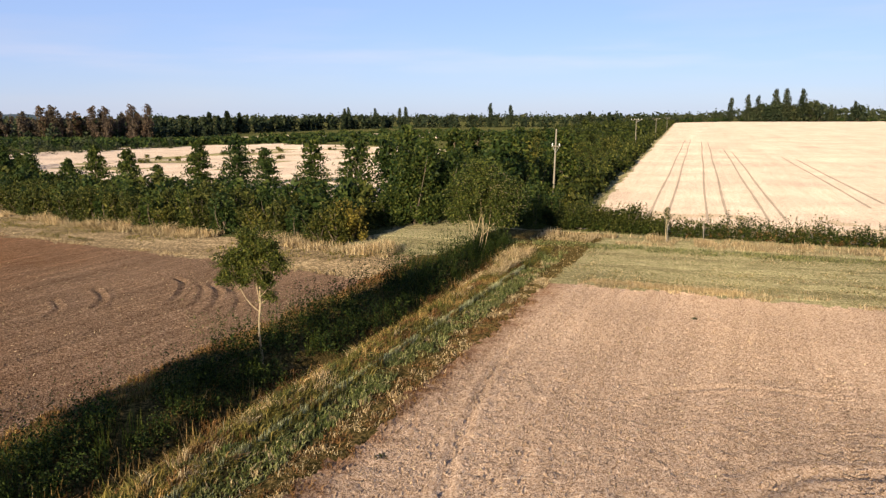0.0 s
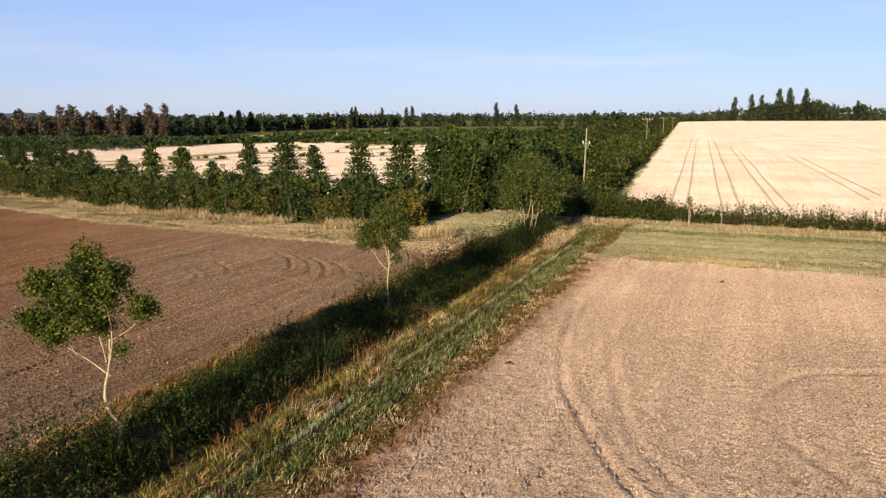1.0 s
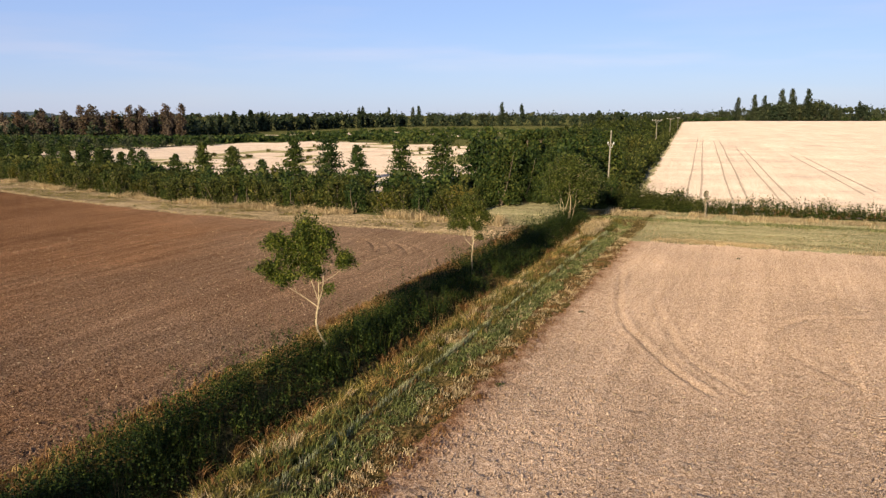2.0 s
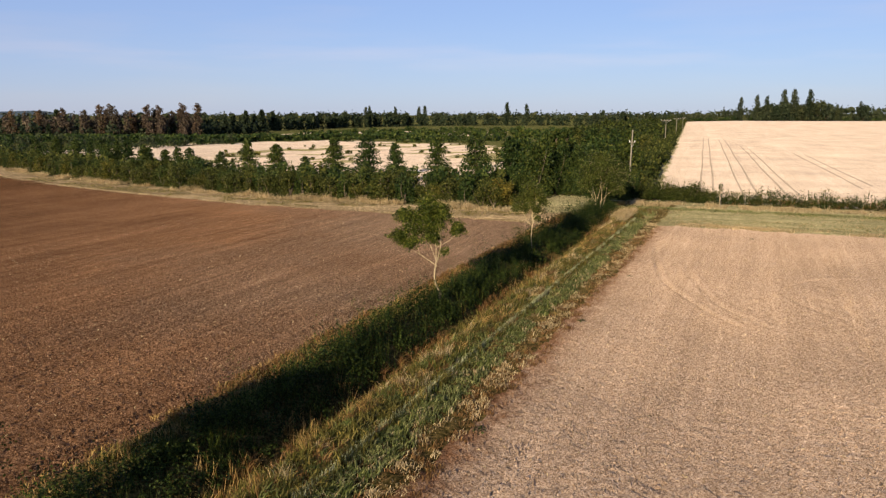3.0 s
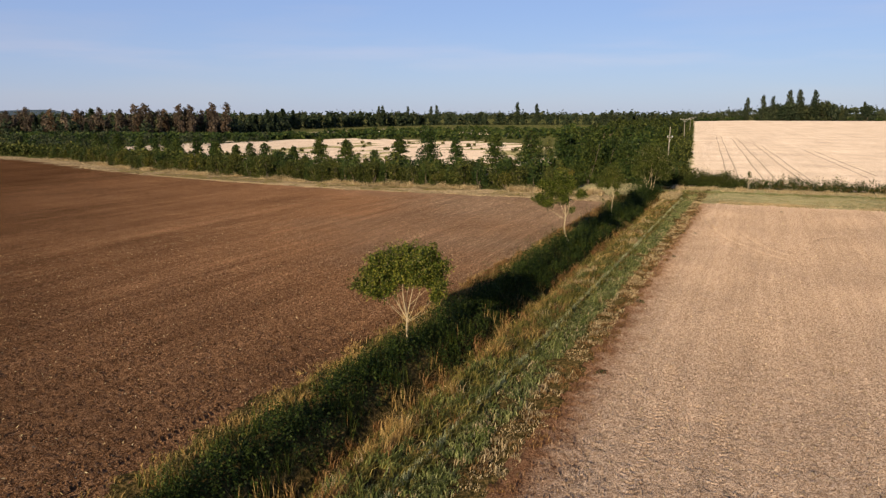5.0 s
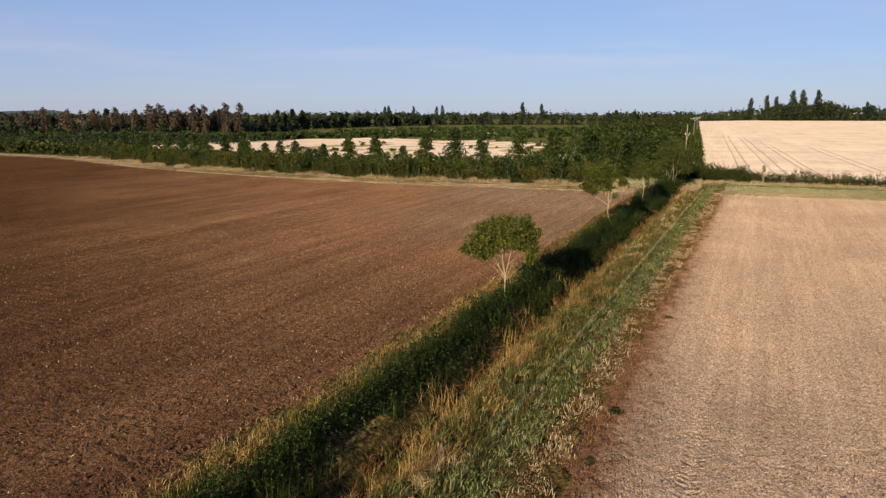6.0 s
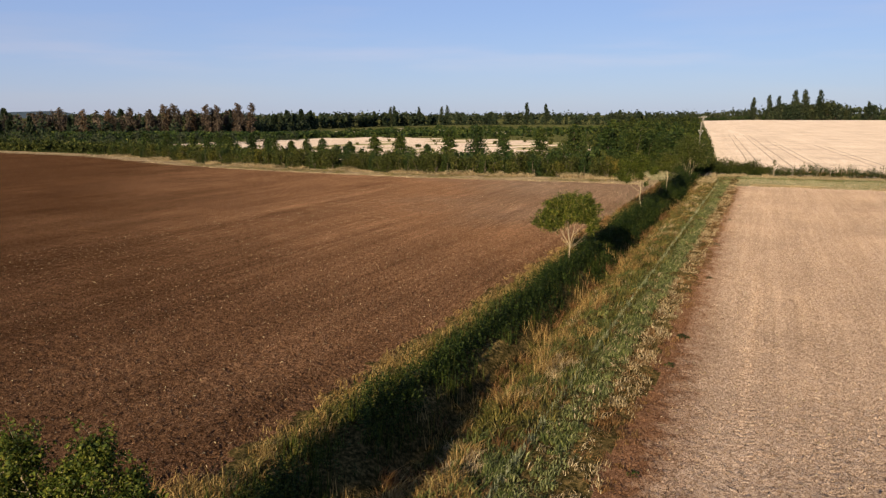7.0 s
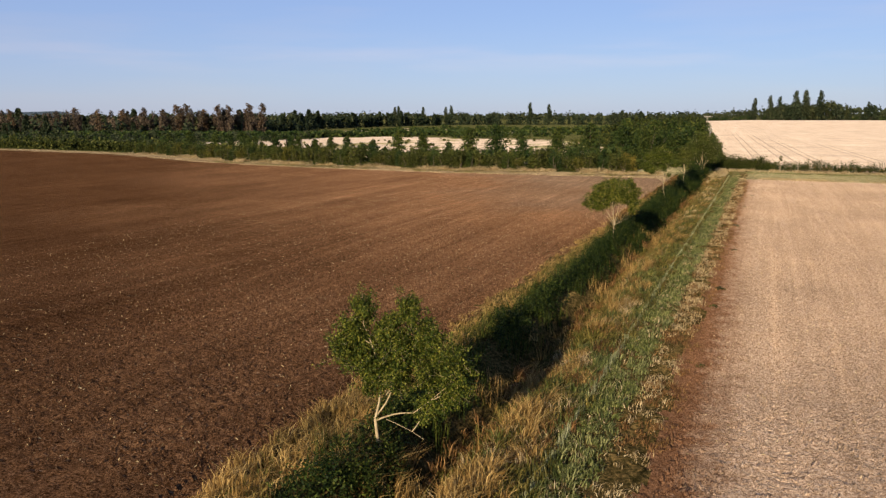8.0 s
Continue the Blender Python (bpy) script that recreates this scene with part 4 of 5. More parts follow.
thicket("scrub", low, [(u, v, r6.uniform(1.3, 2.0)) for u, v in band], LEAF_DARK, "band of low green scrub before the far wood", "scrub")
thicket("scrub", low, [(u, v, r6.uniform(1.0, 2.0)) for u, v in dots2], LEAF_DARK, "low green scrub before the far wood", "scrub")


fill = [(float(belt_back(v)) + a * (172 + 0.25 * (v + 240) - float(belt_back(v))), v) for a, v in zip(r6.random(460), r6.uniform(-430, -185, 460))]
fill_shapes = [shrub_shape(96 + k, 4.2, 3.0 + 0.6 * k, 90, 0.6) for k in range(3)]
thicket("scrub", fill_shapes, [(u, v, r6.uniform(0.7, 1.25)) for u, v in fill[::2]], LEAF_DARK, "rough green scrub between the belt and the dark wood", "scrub")
thicket("scrub", fill_shapes, [(u, v, r6.uniform(0.8, 1.4)) for u, v in fill[1::2]], LEAF_HAZED, "taller bushes between the belt and the dark wood", "scrub")


# ---- far woods ----
def line_of(points, step, depth, r):
    """Places along a bent line of u, v points, in several uneven rows."""
    out = []
    for (u0, v0), (u1, v1) in zip(points, points[1:]):
        n = max(1, int(math.hypot(u1 - u0, v1 - v0) / step))
        for k in range(n):
            for d in depth:
                f = (k + r.random()) / n
                out.append((u0 + (u1 - u0) * f + d + r.uniform(-4, 4), v0 + (v1 - v0) * f + r.uniform(-3, 3)))
    return out


wood_shapes = [shrub_shape(101 + k, 9, 10 + k, 60, 2.0) for k in range(4)] + [cone_shape(105 + k, 6, 12, 90, 1.6, 0.05, 0.75) for k in range(1)]
WOOD_LINE = [(150, -560), (185, -430), (222, -320), (290, -310), (380, -315), (480, -320), (590, -300), (640, -240), (660, -150), (640, -70)]
thicket("far_wood", wood_shapes, [(u, v, r6.uniform(0.7, 1.25)) for u, v in line_of(WOOD_LINE, 6.2, (0, 14), r6)], LEAF_HAZED, "dark mixed wood across the far side of the fields", "wood")
RIGHT_LINE = [(575, -75), (622, -40), (618, 10), (615, 100), (605, 260), (590, 420)]
round_far = [shrub_shape(111 + k, 11, 8.0, 120, 1.4) for k in range(4)]
thicket("far_wood", round_far, [(u, v, r6.uniform(0.65, 1.15)) for u, v in line_of(RIGHT_LINE, 6.0, (4, 16), r6)], LEAF_HAZED, "row of round dark trees behind the stubble field", "wood")
low_far = [shrub_shape(115 + k, 8, 3.2, 110, 1.0) for k in range(2)]
thicket("far_hedge", low_far, [(u, v, r6.uniform(0.8, 1.1)) for u, v in line_of([(612, -50), (610, 10), (606, 100), (596, 260)], 4.0, (0,), r6)], LEAF_DARK, "dark hedge closing the stubble field", "hedge")
HORIZON_LINE = [(500, -1500), (900, -1100), (1250, -600), (1350, -100), (1300, 500), (900, 1100)]
thicket("distant_wood", [shrub_shape(117, 11, 8.0, 60, 2.2), shrub_shape(118, 13, 7.0, 60, 2.2)], [(u, v, r6.uniform(1.5, 2.3)) for u, v in line_of(HORIZON_LINE, 16.0, (0, 40), r6)], LEAF_HAZED, "distant wooded skyline", "wood")

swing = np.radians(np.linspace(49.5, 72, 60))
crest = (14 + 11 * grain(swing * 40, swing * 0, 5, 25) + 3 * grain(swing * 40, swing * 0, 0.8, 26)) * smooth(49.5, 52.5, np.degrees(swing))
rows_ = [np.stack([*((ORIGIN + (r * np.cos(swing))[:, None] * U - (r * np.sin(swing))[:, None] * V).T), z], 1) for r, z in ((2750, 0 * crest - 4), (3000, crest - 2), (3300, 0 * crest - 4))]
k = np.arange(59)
tagged(part("distant_hill", mesh("distant_hill", np.concatenate(rows_), [(np.concatenate([np.stack([k, k + 1, k + 61, k + 60], 1) + 60 * a for a in (0, 1)]), 0)], HILL)), "low wooded hill on the far skyline, coloured blue for haze", "hill", kind="structure")

poplar = plant("poplar_tree", column_shape(121, 9.0, 23.5, 1900, 1.0), LEAF_HAZED, "tall narrow poplar on the skyline", "tree", grp="skyline poplars")
spread(poplar, [(601.7, 2.3, 0.9), (601.7, 9.8, 0.86), (603, 22.5, 1.07), (601.4, 30.0, 1.08), (601, 41.2, 1.06), (601.4, -10.0, 0.82), (599.6, 61.4, 0.55), (599.6, 63.6, 0.5), (598, 77.0, 0.65),
                (*uv_of(49.8, 718), 0.97), (*uv_of(68.7, 712), 0.9), (*uv_of(-32, 735), 0.85), (*uv_of(-38, 735), 0.8), (*uv_of(-62, 735), 0.8), (*uv_of(-88, 735), 0.84), (*uv_of(-92, 735), 0.8)])
round_tree = plant("oak_tree", shrub_shape(131, 15, 14, 900, 1.45), LEAF_HAZED, "broad dark tree on the skyline", "tree", grp="skyline trees")
spread(round_tree, [(604, 18, 1.2), (605, 26, 1.35), (604, 36, 1.15), (602, 47, 1.4), (601, 54, 1.15), (598, 79, 1.05), (603, 10, 1.1), (604, 5, 0.9), (*uv_of(-18.4, 745), 1.1), (*uv_of(14.8, 736), 1.12), (*uv_of(32, 730), 1.05), (*uv_of(136, 700), 1.05), (*uv_of(143, 700), 1.0)])
def plume_shape(seed, wide, tall, leaves, leaf):
    """A tall loose tree: rising lobes round one stem, broadest in the upper half, with a blunt ragged top."""
    r = np.random.default_rng(seed)
    lumps = [(0, 0, tall * f, wide * 0.3, wide * 0.3, tall * 0.17, leaves // 9) for f in (0.16, 0.36, 0.58, 0.8)]
    for k in range(9):
        a, f = r.uniform(0, 2 * np.pi), 0.2 + 0.085 * k
        d = wide * r.uniform(0.1, 0.24)
        lumps.append((d * math.cos(a), d * math.sin(a), tall * f, wide * r.uniform(0.14, 0.24), wide * r.uniform(0.14, 0.24), tall * r.uniform(0.07, 0.13), leaves // 14))
    limbs = [bend((0, 0, 0), (0, 0, tall * 0.9), 0.2, 0.03, 0.01, 5, r)]
    return diamonds(blob_points(lumps, r), leaf, 1.0, r), limbs


brown = plant("browned_tree", plume_shape(141, 8.0, 16.0, 1500, 0.62), LEAF_BROWN, "tall browned tree standing above the dark wood", "tree", grp="browned trees")
brown_shapes = [plume_shape(143 + k, 7.5, 11.0 + 1.2 * k, 200, 1.15) for k in range(4)]
thicket("browned_wood", brown_shapes, [(u, v, r6.uniform(0.75, 1.05)) for u, v in line_of([(140, -480), (165, -400), (195, -310), (225, -285), (262, -283)], 5.0, (-5, 1, 6), r6)], LEAF_BROWN, "belt of browned trees before the dark wood", "wood")
thicket("far_wood", wood_shapes, [(u, v, r6.uniform(0.5, 0.95)) for u, v in line_of([(100, -560), (130, -490), (158, -405), (188, -315), (222, -288), (275, -280), (330, -290)], 5.0, (-12, 8), r6)], LEAF_HAZED, "dark wood standing among the browned trees", "wood")
spread(brown, [(*uv_of(*((ORIGIN + u * U + v * V) * 1.19)), s * 1.12) for u, v, s in [
    (170, -247, 1.0), (172, -243, 1.02), (176, -250, 0.9), (160, -258, 0.9), (155, -266, 0.85), (183, -235, 1.0), (186, -231, 0.98), (189, -236, 0.9), (180, -240, 0.85), (194, -225, 1.05), (198, -221, 1.05),
    (196, -229, 0.85), (203, -232, 0.8), (150, -275, 0.85), (140, -290, 0.8), (146, -284, 0.9), (130, -306, 0.85), (120, -322, 0.9), (112, -335, 0.9), (104, -350, 0.9), (165, -252, 0.85), (90, -372, 0.9), (80, -390, 0.9)]])

# ---- utility poles along the stubble field ----
def pole(name, label, arm_z, arm_len, tall, tops):
    root = new(name)
    tv, tf = tubes([np.array([[0, 0, -0.3, 0.105], [0, 0, tall * 0.5, 0.085], [0, 0, tall - 0.02, 0.068], [0, 0, tall, 0.04]])], 10)
    part("post", mesh("post", tv, [(tf, 0)], POLE_WOOD), root)
    bm = bmesh.new()
    bmesh.ops.create_cube(bm, size=1.0)
    bmesh.ops.scale(bm, vec=(arm_len, 0.08, 0.09), verts=bm.verts)
    bmesh.ops.translate(bm, vec=(0, -0.16, arm_z), verts=bm.verts)
    bmesh.ops.bevel(bm, geom=list(bm.edges), offset=0.012, segments=1, affect="EDGES")
    me = bpy.data.meshes.new("crossarm")
    bm.to_mesh(me)
    bm.free()
    me.materials.append(POLE_WOOD)
    arm = part("crossarm", me, root)
    ins = np.array([[0, 0, -0.02, 0.035], [0, 0, 0.04, 0.065], [0, 0, 0.08, 0.045], [0, 0, 0.12, 0.07], [0, 0, 0.17, 0.05], [0, 0, 0.21, 0.015]])
    iv, if_ = tubes([ins], 8)
    for x in tops:
        ob = part("insulator", mesh("insulator", iv + [x, -0.16, arm_z + 0.065], [(if_, 0)], CERAMIC), arm, "white ceramic insulator")
    for side in (-1, 1):
        sv, sf = tubes([np.array([[side * arm_len * 0.33, -0.16, arm_z - 0.05, 0.018], [0, -0.12, arm_z - 0.65, 0.018]])], 5)
        part("brace", mesh("brace", sv, [(sf, 0)], STEEL), root, "galvanised steel brace")
    return tagged(root, label, "utility pole", "poles along the stubble field")


first_pole = pole("utility_pole", "weathered wooden utility pole with a short low crossarm", 6.2, 0.8, 7.75, (-0.32, 0.32))
first_pole.matrix_world = at(28.4, -7.4) @ pose(0, 0, 0, 0, 1.6, 0)
tall_pole = pole("utility_pole", "wooden utility pole with a wide crossarm and white insulators", 7.9, 2.5, 8.1, (-1.15, -0.4, 0.4, 1.15))
tall_pole.matrix_world = at(131.0, -15.0, -0.5)
for along in (193, 300):
    copy_thing(tall_pole, at(28.4 + along, -7.4 - 0.0735 * along, -0.006 * along))

# ---- low hedge in the ditch strip, and the hedge before the stubble field ----
def nettle_bank(name, n, u0, u1, v0, width, tall, per, leaf, mat, label, seed, plan=None):
    """Upright stems set close along a line, each hung with leaves; height and width of the growth vary in clumps.
    plan maps along, across to u, v where the line is not the ditch."""
    u = rng.uniform(u0, u1, n)
    b = rng.normal(0, 0.45, n).clip(-1, 1)
    v = v0 + (grain(u, u * 0, 4.0, seed) - 0.5) * 0.5 + b * width * (0.65 + 0.6 * grain(u, u * 0, 6.0, seed + 1))
    h = tall * (1 + 0.4 * smooth(-72, -28, u) + 0.4 * smooth(-32, -14, u) if plan is None else 1.0) * (0.22 + 0.75 * grain(u, v, 1.4, seed + 2) ** 1.4 + 0.6 * grain(u, v, 0.45, seed + 3) ** 2) * (1 - (0.35 if plan else 0.7) * b ** 2) * rng.uniform(0.75, 1.12, n)
    keep = grain(u, v, 1.6, seed + 4) > (0.1 if plan else 0.27)
    u, v, h = u[keep], v[keep], h[keep]
    if plan:
        u, v = plan(u, v)
    f = rng.uniform(0.12, 1.0, (len(u), per)) ** 0.75
    lean = rng.normal(0, 0.13, (len(u), 1, 2))
    side = rng.normal(0, 0.075, (len(u), per, 2)) * (1.25 - f[..., None]) + lean * f[..., None] * h[:, None, None]
    foot = xyz(u, v)[:, None]
    c = np.concatenate([foot[..., :2] + side, foot[..., 2:] + (f * h[:, None])[..., None]], -1).reshape(-1, 3)
    lv, lf = diamonds(c, leaf * (1.2 - 0.5 * f.reshape(-1)), 0.8, rng, 0.5)
    return tagged(part(name, mesh(name, lv, [(lf, 0)], mat)), label, "hedge", kind="stuff")


nettle_bank("ditch_hedge", 7920, -110, 13, -7.05, 0.95, 1.55, 15, 0.105, NETTLE, "dark green nettles and bramble growing along the ditch", 75)
nettle_bank("ditch_hedge", 1650, -110, 12, -7.2, 0.7, 1.75, 14, 0.09, LEAF_HAW, "yellow-green willowherb standing up out of the ditch hedge", 85)
# leaf row added to darken the ditch where shade lies
nettle_bank("ditch_hedge", 2400, -58, 11, -6.15, 0.6, 0.62, 12, 0.10, NETTLE, "low leaves set as a dark strip for the shade in the ditch", 135)
across_north = lambda a, b: (b - 0.02 * a, a)
nettle_bank("field_hedge", 3500, -4.5, 62, 19.3, 1.1, 1.75, 10, 0.18, LEAF_SHRUB, "low ragged green hedge before the stubble field", 61, across_north)
nettle_bank("field_hedge", 1900, -4.5, 62, 19.0, 1.0, 1.6, 10, 0.17, NETTLE, "dark bramble growing through the low ragged hedge", 101, across_north)
nettle_bank("field_hedge", 700, -4.8, 2.5, 19.8, 1.4, 2.2, 11, 0.16, LEAF_SHRUB, "taller green growth at the end of the low hedge", 111, across_north)
nettle_bank("field_hedge", 600, 4, 62, 18.7, 0.8, 1.2, 7, 0.13, GRASS_RUST, "brown dead stems standing in the low hedge", 121, across_north)


# ---- grass ----
def masked(uv, cell, seed, low):
    """Keep feet where the patch noise is above low, so that growth comes in patches."""
    return uv[grain(uv[:, 0], uv[:, 1], cell, seed) > low]


def tussocks(name, n, u0, u1, v0, v1, per, tall, width, mat, label, cell=2.0, seed=31, low=0.4):
    """Tussocks: blades fan from one foot and hang over to one side."""
    c = masked(np.stack([rng.uniform(u0, u1, n), rng.uniform(v0, v1, n)], 1), cell, seed, low)
    k = len(c)
    size = tall * rng.uniform(0.55, 1.25, (k, 1))
    way = rng.normal(0, 0.28, (k, 2)) + [0.10, 0.16]
    foot = (c[:, None] + rng.normal(0, 0.09, (k, per, 2))).reshape(-1, 2)
    base = xyz(foot[:, 0], foot[:, 1], -0.03)
    h = np.repeat(size, per, 0) * rng.uniform(0.55, 1.1, (k * per, 1))
    out = np.repeat(way, per, 0) + rng.normal(0, 0.33, (k * per, 2))
    out = np.concatenate([out[:, :1] * U + out[:, 1:] * V, np.zeros((k * per, 1))], 1) * h
    az = rng.uniform(0, np.pi, k * per)
    side = np.stack([np.cos(az), np.sin(az), 0 * az], 1) * width * 0.5
    up = np.array([0, 0, 1.0])
    mid, tip = base + up * h * 0.62 + out * 0.35, base + up * h * (0.95 - 0.25 * rng.random((k * per, 1))) + out * 1.15
    v = np.stack([base - side, base + side, mid - side * 0.75, mid + side * 0.75, tip], axis=1).reshape(-1, 3)
    q = np.arange(k * per)[:, None] * 5
    me = mesh(name, v, [(q + np.array([[0, 1, 3, 2]]), 0), (q + np.array([[2, 3, 4]]), 0)], mat)
    return tagged(part(name, me), label, "grass", kind="stuff")


# bank between ditch and path
tussocks("tall_grass", 2530, -110, 9, -4.9, -2.9, 18, 0.5, 0.026, GRASS_GOLD, "tussocks of tall dry straw-coloured grass on the bank", 1.1, 31, 0.7)
tussocks("tall_grass", 1210, -110, 9, -5.3, -2.8, 28, 0.55, 0.018, GRASS_DRY, "bleached tussocks leaning over on the bank", 1.2, 52, 0.7)
tussocks("tall_grass", 5720, -110, 10, -5.6, -2.4, 13, 0.46, 0.036, GRASS_OLIVE, "rough olive-green grass on the bank", 1.3, 32, 0.24)
tussocks("green_grass", 2640, -110, 8, -5.0, -2.6, 13, 0.45, 0.036, GRASS_LUSH, "fresh green grass among the rough growth of the bank", 1.6, 53, 0.46)
tussocks("dock", 990, -110, 6, -5.9, -4.6, 18, 0.5, 0.036, GRASS_RUST, "orange-brown dead growth at the foot of the hedge", 1.4, 55, 0.45)
tussocks("dock", 3300, -110, 4, -5.2, -2.6, 14, 0.42, 0.036, GRASS_RUST, "patches of rusty brown dock and dead grass", 0.8, 33, 0.55)
tussocks("dock", 2090, -110, -4, -1.3, 0.15, 11, 0.17, 0.03, GRASS_RUST, "rusty dead grass at the edge of the tilled field", 0.9, 34, 0.32)
tussocks("tall_grass", 290, -110, -48, -5.3, -3.6, 60, 0.95, 0.018, GRASS_GOLD, "large leaning sheaves of dry grass along the ditch", 1.3, 58, 0.62)
tussocks("tall_grass", 330, -48, 6, -5.0, -3.4, 44, 0.48, 0.014, GRASS_GOLD, "short leaning sheaves of pale grass along the ditch", 1.1, 60, 0.6)
tussocks("tall_grass", 260, 0, 8, -5.4, -3.2, 26, 0.8, 0.034, GRASS_DRY, "pale pinkish dead grass standing at the end of the ditch", 1.5, 59, 0.25)
# path
PALE_LINE = -2.6
tussocks("green_grass", 5720, -110, 9, -3.3, -1.3, 10, 0.24, 0.036, GRASS_GREEN, "short green grass path along the bank", 1.2, 35, 0.22)
tussocks("green_grass", 2420, -110, 3, -2.75, -1.5, 10, 0.26, 0.036, GRASS_LUSH, "lush green strip along the grass path", 1.6, 54, 0.42)
tussocks("straw_grass", 2420, -110, 6, -3.4, -0.9, 6, 0.24, 0.03, GRASS_DRY, "pale dead blades among the path's grass", 0.5, 36, 0.42)
tussocks("straw_grass", 2200, -110, 1, -1.2, -0.25, 9, 0.2, 0.024, GRASS_DRY, "bleached straw fringe along the tilled field", 0.8, 37, 0.45)
f = np.stack([-98 + 101 * rng.random(11000) ** 0.6, PALE_LINE + rng.normal(0, 0.04, 11000)], 1)
grass("straw_grass", f, 0.32, 0.026, 0.22, GRASS_BLEACHED, "thin pale line of bent grass along the path")
# between hedge and dark field
tussocks("straw_grass", 1650, -110, 0, -9.1, -8.2, 12, 0.5, 0.024, GRASS_GOLD, "golden grass leaning against the ditch hedge", 1.2, 56, 0.4)
tussocks("green_grass", 1650, -110, 0, -9.1, -8.0, 12, 0.5, 0.024, GRASS_OLIVE, "olive grass leaning against the ditch hedge", 1.2, 57, 0.4)
tussocks("straw_grass", 900, -50, 0, -9.6, -8.3, 14, 0.5, 0.03, GRASS_RUST, "reddish dead grass standing between the hedge and the dark field", 2.0, 57, 0.4)
tussocks("straw_grass", 1870, -110, 0, -9.9, -8.8, 9, 0.27, 0.024, GRASS_GOLD, "dry straw-coloured grass edging the dark field", 0.9, 38, 0.42)
tussocks("straw_grass", 380, -98, -88, -9.8, -8.0, 20, 0.62, 0.026, GRASS_GOLD, "golden grass at the foot of the tree", 1.5, 39, 0.3)
tussocks("tall_grass", 200, -98, -88, -4.6, -3.4, 22, 0.75, 0.026, GRASS_GOLD, "tall golden grass on the near bank", 1.5, 40, 0.45)
tussocks("tall_grass", 60, -95.3, -93.3, -7.6, -5.6, 26, 0.8, 0.026, GRASS_GOLD, "tall golden grass round the foot of the tree", 1.5, 51, 0.0)
nettle_bank("nettles", 300, -95.8, -93.6, -6.5, 0.6, 1.8, 11, 0.10, NETTLE, "dark nettles round the foot of the tree", 95)
# upright dark growth in the hedge, dead stems in the ditch
f = masked(tufted(2200, -110, 12, -8.4, -6.1, 9, 0.16), 1.1, 47, 0.45)
grass("nettle_stems", f, 0.5 + 0.5 * grain(f[:, 0], f[:, 1], 0.9, 66), 0.024, 0.4, NETTLE, "upright dark green stems in the ditch hedge", "nettles")
f = masked(tufted(770, -110, 8, -6.4, -5.0, 8, 0.16), 1.2, 41, 0.62)
grass("dead_stems", f, 0.65, 0.024, 0.5, GRASS_GOLD, "dead brown stems standing in the ditch", "weeds")
# headlands
f = masked(tufted(2000, 13.8, 17.3, -5, 60, 9, 0.16), 1.8, 48, 0.42)
grass("straw_grass", f, 0.12 + 0.5 * grain(f[:, 0], f[:, 1], 1.1, 63), 0.042, 0.55, GRASS_DRY, "tall dry straw grass before the low hedge")
r8 = rng.uniform(-170, -12, 3600)
f = np.stack([field_end(r8) + 5.6 + rng.uniform(0, 2.9, 3600), r8], 1)
f = f[grain(f[:, 0], f[:, 1], 4.5, 42) > 0.5]
f = (f[:, None] + rng.normal(0, 0.2, (len(f), 10, 2))).reshape(-1, 2)
grass("straw_grass", f, 0.2 + 0.85 * grain(f[:, 0], f[:, 1], 1.3, 62), 0.05, 0.95, GRASS_DRY, "clumps of tall dry straw grass before the plantation")
f = masked(tufted(3600, 0.8, 13.8, -8, 50, 6, 0.2), 3.0, 43, 0.35)
grass("green_grass", f[::2], 0.12, 0.03, 0.7, GRASS_OLIVE, "short mown olive grass of the headland")
grass("straw_grass", f[1::2], 0.12, 0.03, 0.7, GRASS_DRY, "short bleached grass of the headland")
f = tufted(1500, 11.6, 13.4, -8, 55, 8, 0.15)
grass("green_grass", f, 0.2, 0.03, 0.6, GRASS_GREEN, "greener line of grass along the headland")
r10 = rng.uniform(-150, -11, 1500)
f = np.stack([field_end(r10) + rng.normal(0.2, 0.28, 1500), r10], 1)
f = masked((f[:, None] + rng.normal(0, 0.12, (1500, 7, 2))).reshape(-1, 2), 2.2, 69, 0.4)
grass("straw_grass", f, 0.17, 0.04, 0.8, GRASS_DRY, "bleached straw strewn along the dark field's end")
r9 = rng.uniform(-120, -10, 2200)
f = np.stack([field_end(r9) + rng.uniform(1.0, 6.0, 2200), r9], 1)
f = masked((f[:, None] + rng.normal(0, 0.2, (2200, 8, 2))).reshape(-1, 2), 3.0, 44, 0.4)
grass("green_grass", f, 0.18, 0.035, 0.6, GRASS_OLIVE, "short olive grass beside the dark field")
f = np.concatenate([masked(tufted(420, 0.1, 1.3, 0.5, 30, 12, 0.12), 2.5, 45, 0.4), tufted(260, 0.7, 1.5, 1.5, 9.5, 12, 0.1)])
grass("straw_grass", f, 0.24, 0.03, 0.6, GRASS_DRY, "bleached straw along the field's end")


